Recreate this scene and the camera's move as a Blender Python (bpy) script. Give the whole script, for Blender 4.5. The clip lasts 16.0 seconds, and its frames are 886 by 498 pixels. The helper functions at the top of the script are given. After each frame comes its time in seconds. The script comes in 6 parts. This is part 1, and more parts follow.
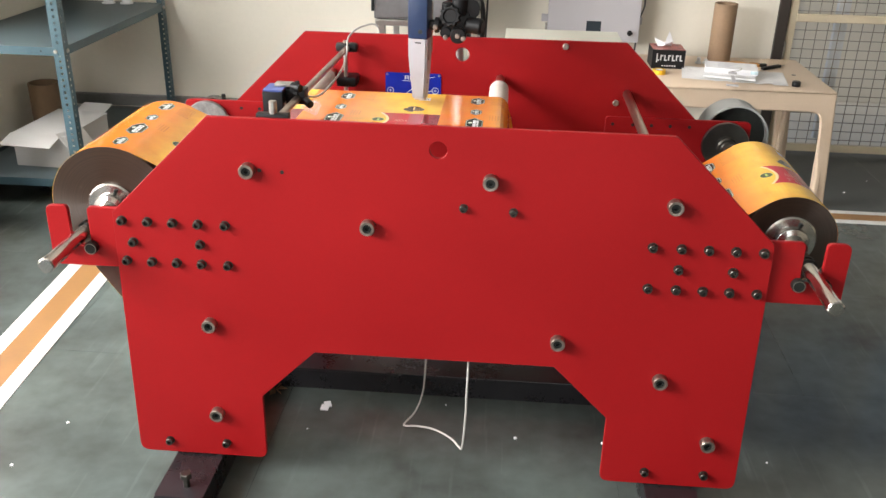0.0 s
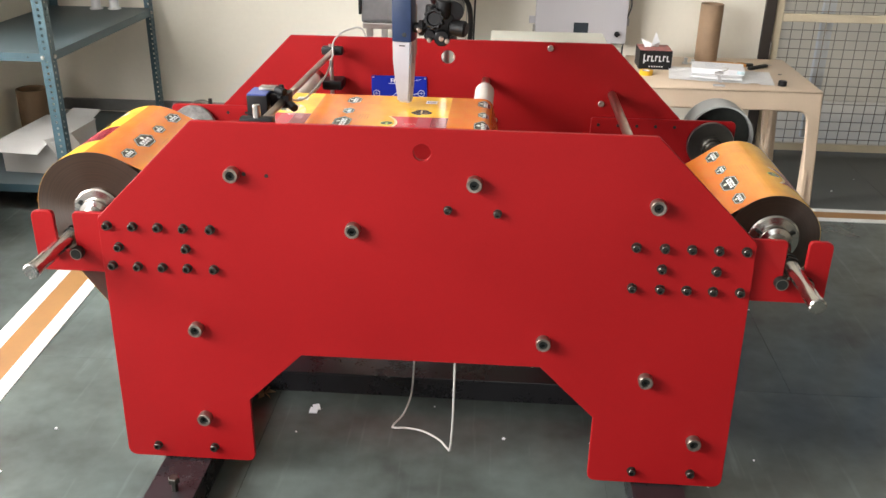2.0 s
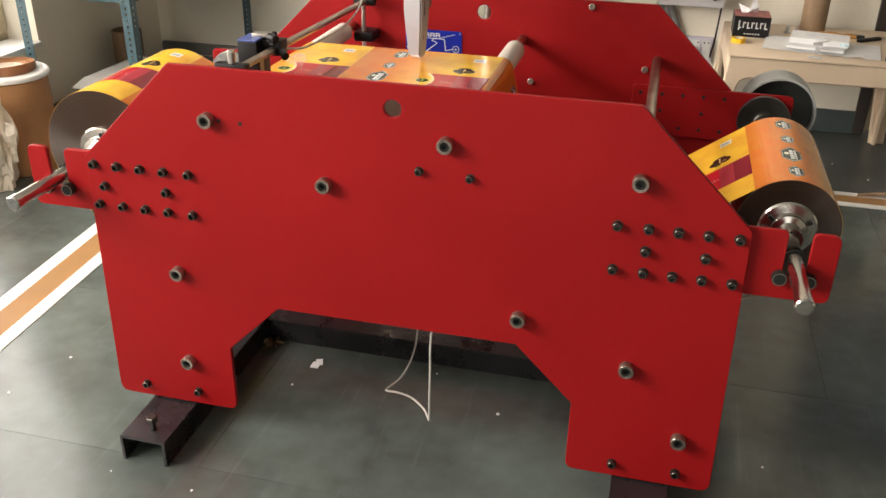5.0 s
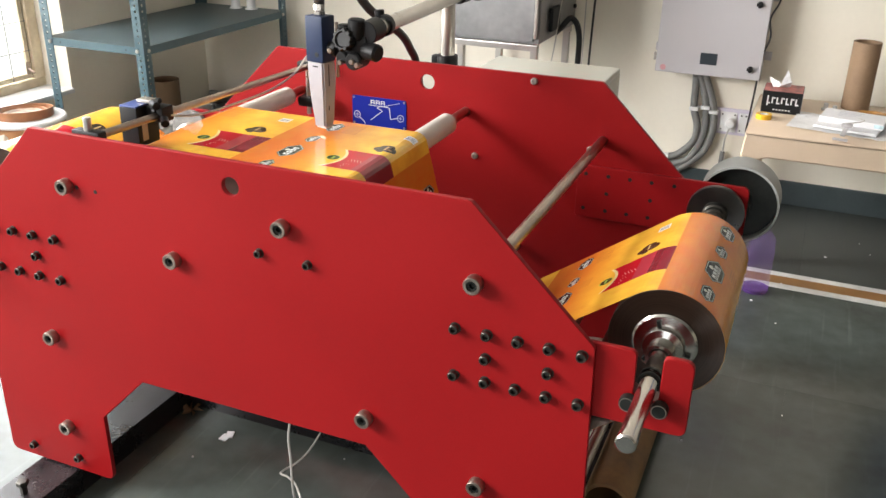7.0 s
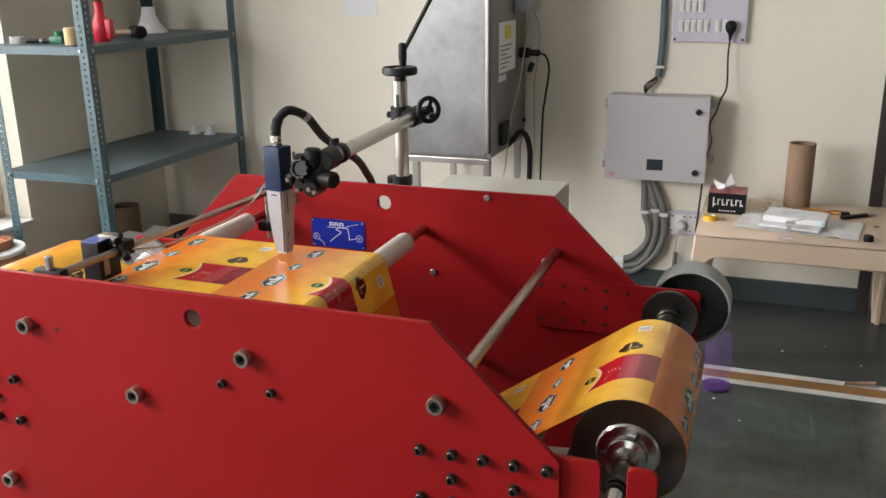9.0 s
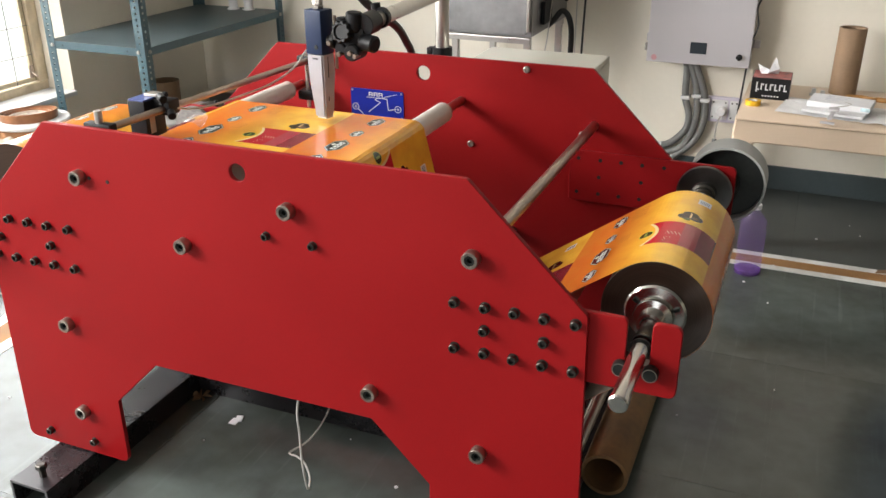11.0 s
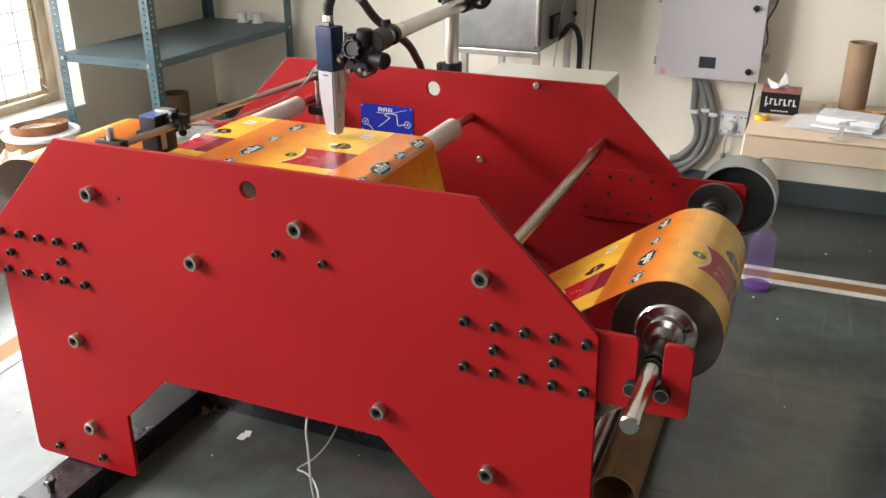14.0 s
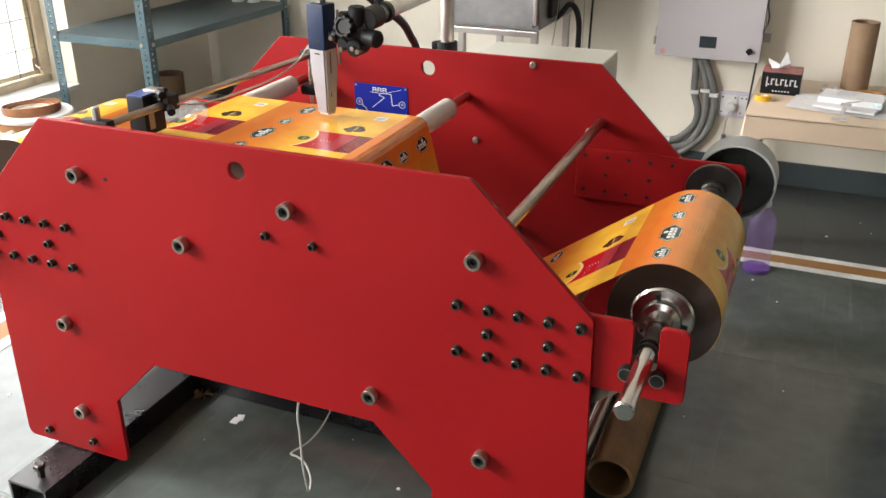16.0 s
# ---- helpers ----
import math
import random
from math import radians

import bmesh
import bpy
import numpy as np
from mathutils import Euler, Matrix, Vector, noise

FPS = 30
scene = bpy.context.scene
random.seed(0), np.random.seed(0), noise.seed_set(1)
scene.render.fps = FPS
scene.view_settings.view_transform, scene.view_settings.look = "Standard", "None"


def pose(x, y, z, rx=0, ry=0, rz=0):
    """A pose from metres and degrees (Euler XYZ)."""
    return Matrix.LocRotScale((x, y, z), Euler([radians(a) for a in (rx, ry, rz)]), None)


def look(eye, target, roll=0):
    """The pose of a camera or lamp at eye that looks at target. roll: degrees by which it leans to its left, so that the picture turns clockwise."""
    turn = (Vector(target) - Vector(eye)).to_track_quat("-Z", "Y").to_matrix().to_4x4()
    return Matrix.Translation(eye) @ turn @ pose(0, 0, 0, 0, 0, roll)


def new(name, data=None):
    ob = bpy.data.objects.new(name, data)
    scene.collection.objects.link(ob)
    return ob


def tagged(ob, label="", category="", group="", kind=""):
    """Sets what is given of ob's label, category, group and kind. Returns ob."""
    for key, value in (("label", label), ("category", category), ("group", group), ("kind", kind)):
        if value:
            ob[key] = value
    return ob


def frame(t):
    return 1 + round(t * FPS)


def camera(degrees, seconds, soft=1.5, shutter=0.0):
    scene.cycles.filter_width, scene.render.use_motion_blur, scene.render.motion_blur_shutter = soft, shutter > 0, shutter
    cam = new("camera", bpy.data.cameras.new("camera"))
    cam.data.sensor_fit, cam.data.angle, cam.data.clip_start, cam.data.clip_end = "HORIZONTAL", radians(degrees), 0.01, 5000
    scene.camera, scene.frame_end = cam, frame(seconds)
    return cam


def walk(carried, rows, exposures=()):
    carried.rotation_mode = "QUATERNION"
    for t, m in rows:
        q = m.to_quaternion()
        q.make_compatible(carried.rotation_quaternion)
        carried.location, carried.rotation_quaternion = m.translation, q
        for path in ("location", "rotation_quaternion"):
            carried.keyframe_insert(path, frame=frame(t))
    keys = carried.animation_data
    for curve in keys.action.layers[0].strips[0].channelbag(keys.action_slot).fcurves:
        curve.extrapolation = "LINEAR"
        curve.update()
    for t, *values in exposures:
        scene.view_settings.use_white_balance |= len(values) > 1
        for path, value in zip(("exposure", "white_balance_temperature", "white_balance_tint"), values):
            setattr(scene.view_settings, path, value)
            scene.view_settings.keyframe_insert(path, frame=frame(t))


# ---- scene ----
cam = camera(53.0, 16.0)
PATH = [
    (0, (0.107, -0.031, 1.507), (-0.023, 1.784, 0.677), 1.3),
    (0.5, (0.112, -0.03, 1.506), (-0.009, 1.784, 0.674), 1.3),
    (1, (0.112, -0.028, 1.507), (-0.004, 1.785, 0.672), 1.2),
    (1.5, (0.122, -0.032, 1.509), (0.005, 1.785, 0.681), 1.1),
    (2, (0.128, -0.037, 1.509), (0.011, 1.782, 0.684), 0.9),
    (2.5, (0.129, -0.038, 1.505), (0.009, 1.771, 0.661), 1.0),
    (3, (0.132, -0.034, 1.497), (0.026, 1.759, 0.617), 0.8),
    (3.2, (0.125, -0.037, 1.498), (0.033, 1.756, 0.616), 0.8),
    (5.3, (0.563, 0.189, 1.48), (0.118, 1.914, 0.57), 1.4),
    (5.5, (0.62, 0.27, 1.481), (0.177, 1.996, 0.573), 2.0),
    (6, (0.757, 0.367, 1.493), (0.199, 2.079, 0.624), 2.1),
    (6.5, (0.91, 0.426, 1.497), (0.243, 2.107, 0.642), 2.4),
    (7, (0.956, 0.439, 1.509), (0.26, 2.127, 0.693), 1.1),
    (7.5, (0.962, 0.426, 1.521), (0.239, 2.146, 0.801), -0.3),
    (8, (0.965, 0.417, 1.53), (0.226, 2.158, 0.879), -1.0),
    (8.5, (0.969, 0.42, 1.536), (0.264, 2.191, 0.933), -1.3),
    (9, (0.976, 0.415, 1.553), (0.324, 2.21, 0.958), -0.8),
    (9.5, (0.982, 0.406, 1.539), (0.375, 2.183, 0.849), 0.2),
    (10, (0.995, 0.379, 1.501), (0.393, 2.107, 0.693), 0.6),
    (10.2, (0.995, 0.366, 1.5), (0.371, 2.074, 0.666), 0.3),
    (12.3, (0.983, 0.351, 1.515), (0.257, 2.042, 0.732), 0.1),
    (12.5, (0.982, 0.35, 1.517), (0.259, 2.042, 0.733), 0.2),
    (13, (0.982, 0.352, 1.518), (0.259, 2.042, 0.731), 0.1),
    (13.5, (0.983, 0.356, 1.518), (0.264, 2.047, 0.728), -0.0),
    (14, (0.982, 0.361, 1.517), (0.27, 2.052, 0.722), -0.1),
    (14.5, (0.985, 0.368, 1.512), (0.277, 2.056, 0.706), -0.2),
    (15, (0.98, 0.382, 1.508), (0.29, 2.068, 0.683), 0.0),
    (15.5, (0.978, 0.387, 1.505), (0.302, 2.076, 0.673), 0.3),
    (16, (0.984, 0.397, 1.503), (0.277, 2.073, 0.671), -0.1),
]
walk(cam, [(t, look(eye, target, roll)) for t, eye, target, roll in PATH],
     [(0, -0.21, 6500, 10), (3.0, -0.23, 6500, 10), (5.3, -0.58, 7300, 11), (5.5, -0.55, 7200, 11), (6, -0.24, 6700, 10), (7, -0.18, 6500, 10), (7.5, -0.28, 6500, 10), (8, -0.64, 6450, 10), (9, -0.74, 6400, 10), (9.5, -0.71, 6450, 10), (10, -0.74, 6500, 10), (10.2, -0.66, 6500, 10), (12.3, -0.31, 6500, 10), (12.5, -0.30, 6500, 10), (16, -0.34, 6550, 10)])

# world, sun and window light
world = bpy.data.worlds.new("sky")
scene.world = world
world.use_nodes = True
wn = world.node_tree.nodes
sky = wn.new("ShaderNodeTexSky")
sky.sky_type, sky.sun_disc = "NISHITA", False
sky.sun_elevation, sky.sun_rotation = radians(27), radians(251)
world.node_tree.links.new(sky.outputs[0], wn["Background"].inputs[0])
wn["Background"].inputs[1].default_value = 0.15

sun_data = bpy.data.lights.new("sun", "SUN")
sun_data.energy, sun_data.angle, sun_data.color = 1.9, radians(10), (1.0, 0.98, 0.96)
sun = new("sun", sun_data)
sun.matrix_world = look((-6.0, 0.0, 3.3), (0, 2, 0))


def window_light(name, eye, target, wide, high, watts, color=(1.0, 0.985, 0.965)):
    data = bpy.data.lights.new(name, "AREA")
    data.shape, data.size, data.size_y, data.energy, data.color = "RECTANGLE", wide, high, watts, color
    ob = new(name, data)
    ob.matrix_world = look(eye, target)
    return ob


# the sky seen by the window and the wide doorway in the west wall
WEST, EAST, NORTH, SOUTH, CEIL = -2.36, 9.5, 4.75, -3.4, 3.1
window_light("window_light", (WEST - 0.75, 2.52, 1.75), (3.0, 2.57, 0.2), 3.1, 2.3, 258)
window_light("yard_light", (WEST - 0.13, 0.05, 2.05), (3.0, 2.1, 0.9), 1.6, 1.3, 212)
# fill lamp added from the south, in an assumed door opening behind the camera
window_light("south_fill", (0.4, SOUTH - 0.08, 1.25), (0.3, 2.0, 1.0), 2.4, 2.3, 42)

# materials
def mat(name, base, rough=0.5, metal=0.0, var=0.08, scale=3.0, fine=60.0, bump=0.0, coat=0.0, spec=0.5, alpha=1.0, transmit=0.0, grime=None):
    m = bpy.data.materials.new(name)
    m.use_nodes = True
    nt = m.node_tree
    p = nt.nodes["Principled BSDF"]
    p.inputs["Metallic"].default_value = metal
    p.inputs["Coat Weight"].default_value = coat
    p.inputs["Coat Roughness"].default_value = 0.15
    p.inputs["Specular IOR Level"].default_value = spec
    p.inputs["Transmission Weight"].default_value = transmit
    p.inputs["Alpha"].default_value = alpha
    tc = nt.nodes.new("ShaderNodeTexCoord")
    big, small = nt.nodes.new("ShaderNodeTexNoise"), nt.nodes.new("ShaderNodeTexNoise")
    big.inputs["Scale"].default_value, big.inputs["Detail"].default_value = scale, 4.0
    small.inputs["Scale"].default_value, small.inputs["Detail"].default_value = fine, 3.0
    for n in (big, small):
        nt.links.new(tc.outputs["Object"], n.inputs["Vector"])
    mixed = nt.nodes.new("ShaderNodeMath")
    mixed.operation = "MULTIPLY_ADD"
    nt.links.new(small.outputs[0], mixed.inputs[0])
    mixed.inputs[1].default_value = 0.35
    nt.links.new(big.outputs[0], mixed.inputs[2])
    ramp = nt.nodes.new("ShaderNodeValToRGB")
    nt.links.new(mixed.outputs[0], ramp.inputs[0])
    low = grime or [c * (1 - var) for c in base]
    ramp.color_ramp.elements[0].position, ramp.color_ramp.elements[0].color = 0.36, (*low, 1)
    ramp.color_ramp.elements[1].position, ramp.color_ramp.elements[1].color = 0.98, (*[min(1, c * (1 + var)) for c in base], 1)
    nt.links.new(ramp.outputs[0], p.inputs["Base Color"])
    rr = nt.nodes.new("ShaderNodeMapRange")
    rr.inputs["From Min"].default_value, rr.inputs["From Max"].default_value = 0.3, 1.05
    rr.inputs["To Min"].default_value, rr.inputs["To Max"].default_value = max(0.02, rough * 0.85), min(1, rough * 1.15)
    nt.links.new(mixed.outputs[0], rr.inputs["Value"])
    nt.links.new(rr.outputs[0], p.inputs["Roughness"])
    if bump:
        b = nt.nodes.new("ShaderNodeBump")
        b.inputs["Strength"].default_value, b.inputs["Distance"].default_value = bump, 0.002
        nt.links.new(mixed.outputs[0], b.inputs["Height"])
        nt.links.new(b.outputs[0], p.inputs["Normal"])
    return m


RED = mat("red_enamel", (0.275, 0.0062, 0.0080), 0.46, var=0.10, scale=2.6, fine=240, bump=0.05, spec=0.19)
WALL = mat("cream_wall_paint", (0.84, 0.79, 0.68), 0.7, var=0.05, scale=1.3, fine=40, bump=0.12)
# ceiling out of view, its paint greyed so that less light bounces off
CEILING = mat("greyed_ceiling_paint", (0.44, 0.43, 0.41), 0.8, var=0.03)
FLOOR_IN = mat("grey_green_vinyl", (0.082, 0.100, 0.093), 0.17, var=0.36, scale=3.1, fine=17, bump=0.05, spec=0.56, grime=(0.046, 0.051, 0.047))
FLOOR_OUT = mat("dark_slate_floor", (0.050, 0.056, 0.053), 0.4, var=0.15, scale=2.0, fine=8)


def laid_sheets(m, spread, scuff):
    """Each sheet a little lighter or darker than its neighbours, with faint long scuffs."""
    nt = m.node_tree
    p = nt.nodes["Principled BSDF"]
    was = p.inputs["Base Color"].links[0].from_socket
    info, tone = nt.nodes.new("ShaderNodeObjectInfo"), nt.nodes.new("ShaderNodeMapRange")
    tone.inputs["To Min"].default_value, tone.inputs["To Max"].default_value = 1 - spread, 1 + spread
    nt.links.new(info.outputs["Random"], tone.inputs["Value"])
    tc, mp, nz = nt.nodes.new("ShaderNodeTexCoord"), nt.nodes.new("ShaderNodeMapping"), nt.nodes.new("ShaderNodeTexNoise")
    mp.inputs["Scale"].default_value, mp.inputs["Rotation"].default_value = (38.0, 2.2, 1.0), (0, 0, 0.5)
    nz.inputs["Scale"].default_value, nz.inputs["Detail"].default_value = 1.0, 4.0
    nt.links.new(tc.outputs["Object"], mp.inputs["Vector"])
    nt.links.new(mp.outputs[0], nz.inputs["Vector"])
    mark = nt.nodes.new("ShaderNodeMapRange")
    mark.inputs["From Min"].default_value, mark.inputs["From Max"].default_value = 0.60, 0.80
    mark.inputs["To Min"].default_value, mark.inputs["To Max"].default_value = 1.0, 1.0 + scuff
    nt.links.new(nz.outputs[0], mark.inputs["Value"])
    both = nt.nodes.new("ShaderNodeMath")
    both.operation = "MULTIPLY"
    nt.links.new(tone.outputs[0], both.inputs[0])
    nt.links.new(mark.outputs[0], both.inputs[1])
    mul = nt.nodes.new("ShaderNodeVectorMath")
    mul.operation = "SCALE"
    nt.links.new(was, mul.inputs[0])
    nt.links.new(both.outputs[0], mul.inputs["Scale"])
    nt.links.new(mul.outputs[0], p.inputs["Base Color"])


laid_sheets(FLOOR_IN, 0.14, 0.35)
laid_sheets(FLOOR_OUT, 0.08, 0.20)
LINE_WHITE = mat("white_floor_tape", (0.72, 0.72, 0.70), 0.5, var=0.15, scale=9, fine=70, grime=(0.5, 0.5, 0.48))
LINE_TAN = mat("tan_floor_tape", (0.30, 0.15, 0.052), 0.5, var=0.15, scale=9, fine=70)
SLATE = mat("slate_skirting", (0.055, 0.072, 0.078), 0.35, var=0.2, scale=5)
STEEL = mat("ground_steel", (0.52, 0.50, 0.47), 0.3, 1.0, var=0.12, scale=14, fine=160)
SPRING = mat("worn_steel_rod", (0.38, 0.31, 0.26), 0.32, 1.0, var=0.25, scale=12, fine=120)
CHROME = mat("polished_chrome", (0.56, 0.53, 0.50), 0.20, 1.0, var=0.08, scale=30)
ZINC = mat("zinc_screw", (0.42, 0.39, 0.35), 0.38, 0.9, var=0.2, scale=60)
DULL = mat("dull_blackened_steel", (0.075, 0.070, 0.062), 0.36, 0.85, var=0.3, scale=80)
COLLAR = mat("brown_turned_steel", (0.33, 0.28, 0.24), 0.32, 0.9, var=0.3, scale=50)
DISC = mat("dark_turned_steel", (0.17, 0.165, 0.16), 0.30, 1.0, var=0.2, scale=20)
CAST = mat("mottled_cast_disc", (0.21, 0.20, 0.19), 0.55, 0.6, var=0.5, scale=45, fine=160)
CORE = mat("dark_brown_paper_tube", (0.17, 0.105, 0.055), 0.75, var=0.2, scale=10, fine=90)
OXIDE = mat("black_oxide_steel", (0.018, 0.020, 0.018), 0.4, 0.3, var=0.3, scale=80)
BLACK = mat("black_plastic", (0.007, 0.007, 0.008), 0.46, var=0.2, scale=20, spec=0.3)
RUBBER = mat("black_rubber_hose", (0.012, 0.012, 0.013), 0.5, var=0.2)
CHANNEL = mat("black_painted_channel", (0.016, 0.015, 0.017), 0.28, var=0.35, scale=9, fine=120, bump=0.04)
ROLLER = mat("white_rubber_roller", (0.60, 0.55, 0.50), 0.5, var=0.08, scale=12)
GREY = mat("grey_enamel_drum", (0.40, 0.41, 0.40), 0.42, var=0.06, scale=6)
PANEL = mat("light_grey_powder_coat", (0.52, 0.50, 0.52), 0.45, var=0.03, scale=3, fine=200, bump=0.04)
CABINET = mat("off_white_powder_coat", (0.55, 0.54, 0.47), 0.45, var=0.04, fine=200)
STAINLESS = mat("brushed_stainless", (0.26, 0.26, 0.265), 0.38, 0.9, var=0.35, scale=3.5, fine=26)
DUSTY = mat("dusty_rack_enamel", (0.078, 0.104, 0.112), 0.45, var=0.22, scale=5, fine=40, grime=(0.050, 0.072, 0.080))
STEELBLUE = mat("blue_grey_rack_enamel", (0.052, 0.100, 0.122), 0.36, var=0.14, scale=7, fine=90, bump=0.05)
NAVY = mat("navy_anodised_housing", (0.014, 0.028, 0.072), 0.42, var=0.12, spec=0.25)
SILVER = mat("silver_grey_housing", (0.37, 0.37, 0.40), 0.45, 0.2, var=0.06, scale=20)
BADGE = mat("blue_nameplate", (0.008, 0.020, 0.27), 0.38, var=0.12, spec=0.2)
WHITE = mat("white_plastic", (0.74, 0.74, 0.74), 0.45, var=0.04)
LILAC = mat("lilac_white_switch_plate", (0.62, 0.58, 0.68), 0.42, var=0.03)
PAPER = mat("white_paper", (0.78, 0.78, 0.80), 0.7, var=0.04, scale=8, bump=0.1)
CARD = mat("brown_paper_tube", (0.30, 0.195, 0.118), 0.75, var=0.18, scale=10, fine=90, bump=0.15)
CARTON = mat("white_carton", (0.50, 0.49, 0.47), 0.65, var=0.05, scale=5)
TABLE = mat("beige_moulded_plastic", (0.70, 0.55, 0.41), 0.36, var=0.05, scale=5, fine=120)
GATE = mat("cream_gate_enamel", (0.62, 0.53, 0.38), 0.45, var=0.1, scale=8)
WOOD = mat("cream_painted_frame", (0.66, 0.56, 0.40), 0.5, var=0.15, scale=10, fine=45, bump=0.1, grime=(0.42, 0.34, 0.23))
DARKFRAME = mat("dark_door_frame", (0.045, 0.035, 0.03), 0.5, var=0.2)
CONDUIT = mat("grey_flexible_conduit", (0.19, 0.19, 0.185), 0.5, var=0.1, scale=30)
CABLE = mat("grey_white_cable", (0.48, 0.46, 0.43), 0.5, var=0.05)
YELLOW = mat("yellow_tape", (0.80, 0.46, 0.02), 0.45, var=0.08)
REDPLASTIC = mat("red_bottle_plastic", (0.58, 0.012, 0.03), 0.3, var=0.08, coat=0.3)
GREEN = mat("green_plastic", (0.012, 0.14, 0.07), 0.35, var=0.2)
TIMBER = mat("pale_wood_handle", (0.50, 0.37, 0.23), 0.6, var=0.15, scale=20)
LEAF = mat("dry_brown_leaf", (0.36, 0.23, 0.13), 0.7, var=0.35, scale=60)
COIL = mat("orange_film_coil", (0.30, 0.13, 0.06), 0.35, var=0.35, scale=14, alpha=0.75)
TANBOARD = mat("yellow_board_drum", (0.40, 0.20, 0.09), 0.6, var=0.15, scale=6)
SCREEN = mat("dark_display_window", (0.035, 0.045, 0.055), 0.25, var=0.1)
PINK = mat("red_sticker", (0.60, 0.30, 0.32), 0.5)
TISSUE_TOP = mat("red_print_carton", (0.42, 0.12, 0.11), 0.5, var=0.5, scale=26, fine=70, grime=(0.08, 0.05, 0.05))
OUTSIDE = mat("pale_outside_wall", (0.78, 0.72, 0.62), 0.8, var=0.06)
PURPLE = mat("purple_bottle_plastic", (0.26, 0.13, 0.46), 0.12, var=0.4, scale=40, fine=90, bump=0.5, alpha=0.17)
PURPLE_BASE = mat("thick_purple_plastic", (0.16, 0.06, 0.36), 0.2, var=0.3, scale=30, alpha=0.5)
CLEAR = mat("clear_film_bag", (0.85, 0.85, 0.87), 0.2, alpha=0.15, bump=0.6, scale=40)
SLEEVE = mat("clear_plastic_sleeve", (0.92, 0.92, 0.94), 0.3, alpha=0.78, bump=0.12, scale=40)
GLASS = mat("window_glass", (0.95, 0.97, 0.97), 0.03, transmit=1.0)

DAYLIGHT = bpy.data.materials.new("bright_overcast_daylight")
DAYLIGHT.use_nodes = True
DAYLIGHT.node_tree.nodes["Principled BSDF"].inputs["Emission Color"].default_value = (1.0, 0.98, 0.94, 1)
DAYLIGHT.node_tree.nodes["Principled BSDF"].inputs["Emission Strength"].default_value = 1.2


def wound_film():
    """Side of a wound roll: fine rings round the axis (local y)."""
    m = bpy.data.materials.new("wound_film_edge")
    m.use_nodes = True
    nt = m.node_tree
    p = nt.nodes["Principled BSDF"]
    tc, sep = nt.nodes.new("ShaderNodeTexCoord"), nt.nodes.new("ShaderNodeSeparateXYZ")
    nt.links.new(tc.outputs["Object"], sep.inputs[0])
    comb = nt.nodes.new("ShaderNodeCombineXYZ")
    nt.links.new(sep.outputs[0], comb.inputs[0])
    nt.links.new(sep.outputs[2], comb.inputs[1])
    ln = nt.nodes.new("ShaderNodeVectorMath")
    ln.operation = "LENGTH"
    nt.links.new(comb.outputs[0], ln.inputs[0])
    nz = nt.nodes.new("ShaderNodeTexNoise")
    nz.noise_dimensions = "1D"
    nz.inputs["Scale"].default_value, nz.inputs["Detail"].default_value = 420.0, 5.0
    nt.links.new(ln.outputs["Value"], nz.inputs["W"])
    ramp = nt.nodes.new("ShaderNodeValToRGB")
    ramp.color_ramp.elements[0].position, ramp.color_ramp.elements[0].color = 0.3, (0.032, 0.019, 0.013, 1)
    ramp.color_ramp.elements[1].position, ramp.color_ramp.elements[1].color = 0.75, (0.062, 0.037, 0.025, 1)
    nt.links.new(nz.outputs[0], ramp.inputs[0])
    nt.links.new(ramp.outputs[0], p.inputs["Base Color"])
    p.inputs["Roughness"].default_value = 0.36
    p.inputs["Metallic"].default_value = 0.25
    p.inputs["Specular IOR Level"].default_value = 0.6
    p.inputs["Anisotropic"].default_value = 0.9
    tan = nt.nodes.new("ShaderNodeTangent")
    tan.direction_type, tan.axis = "RADIAL", "Y"
    nt.links.new(tan.outputs[0], p.inputs["Tangent"])
    b = nt.nodes.new("ShaderNodeBump")
    b.inputs["Strength"].default_value, b.inputs["Distance"].default_value = 0.10, 0.0006
    nt.links.new(nz.outputs[0], b.inputs["Height"])
    nt.links.new(b.outputs[0], p.inputs["Normal"])
    return m


FILM_EDGE = wound_film()
REPEAT = 0.355  # length of one printed repeat, metres


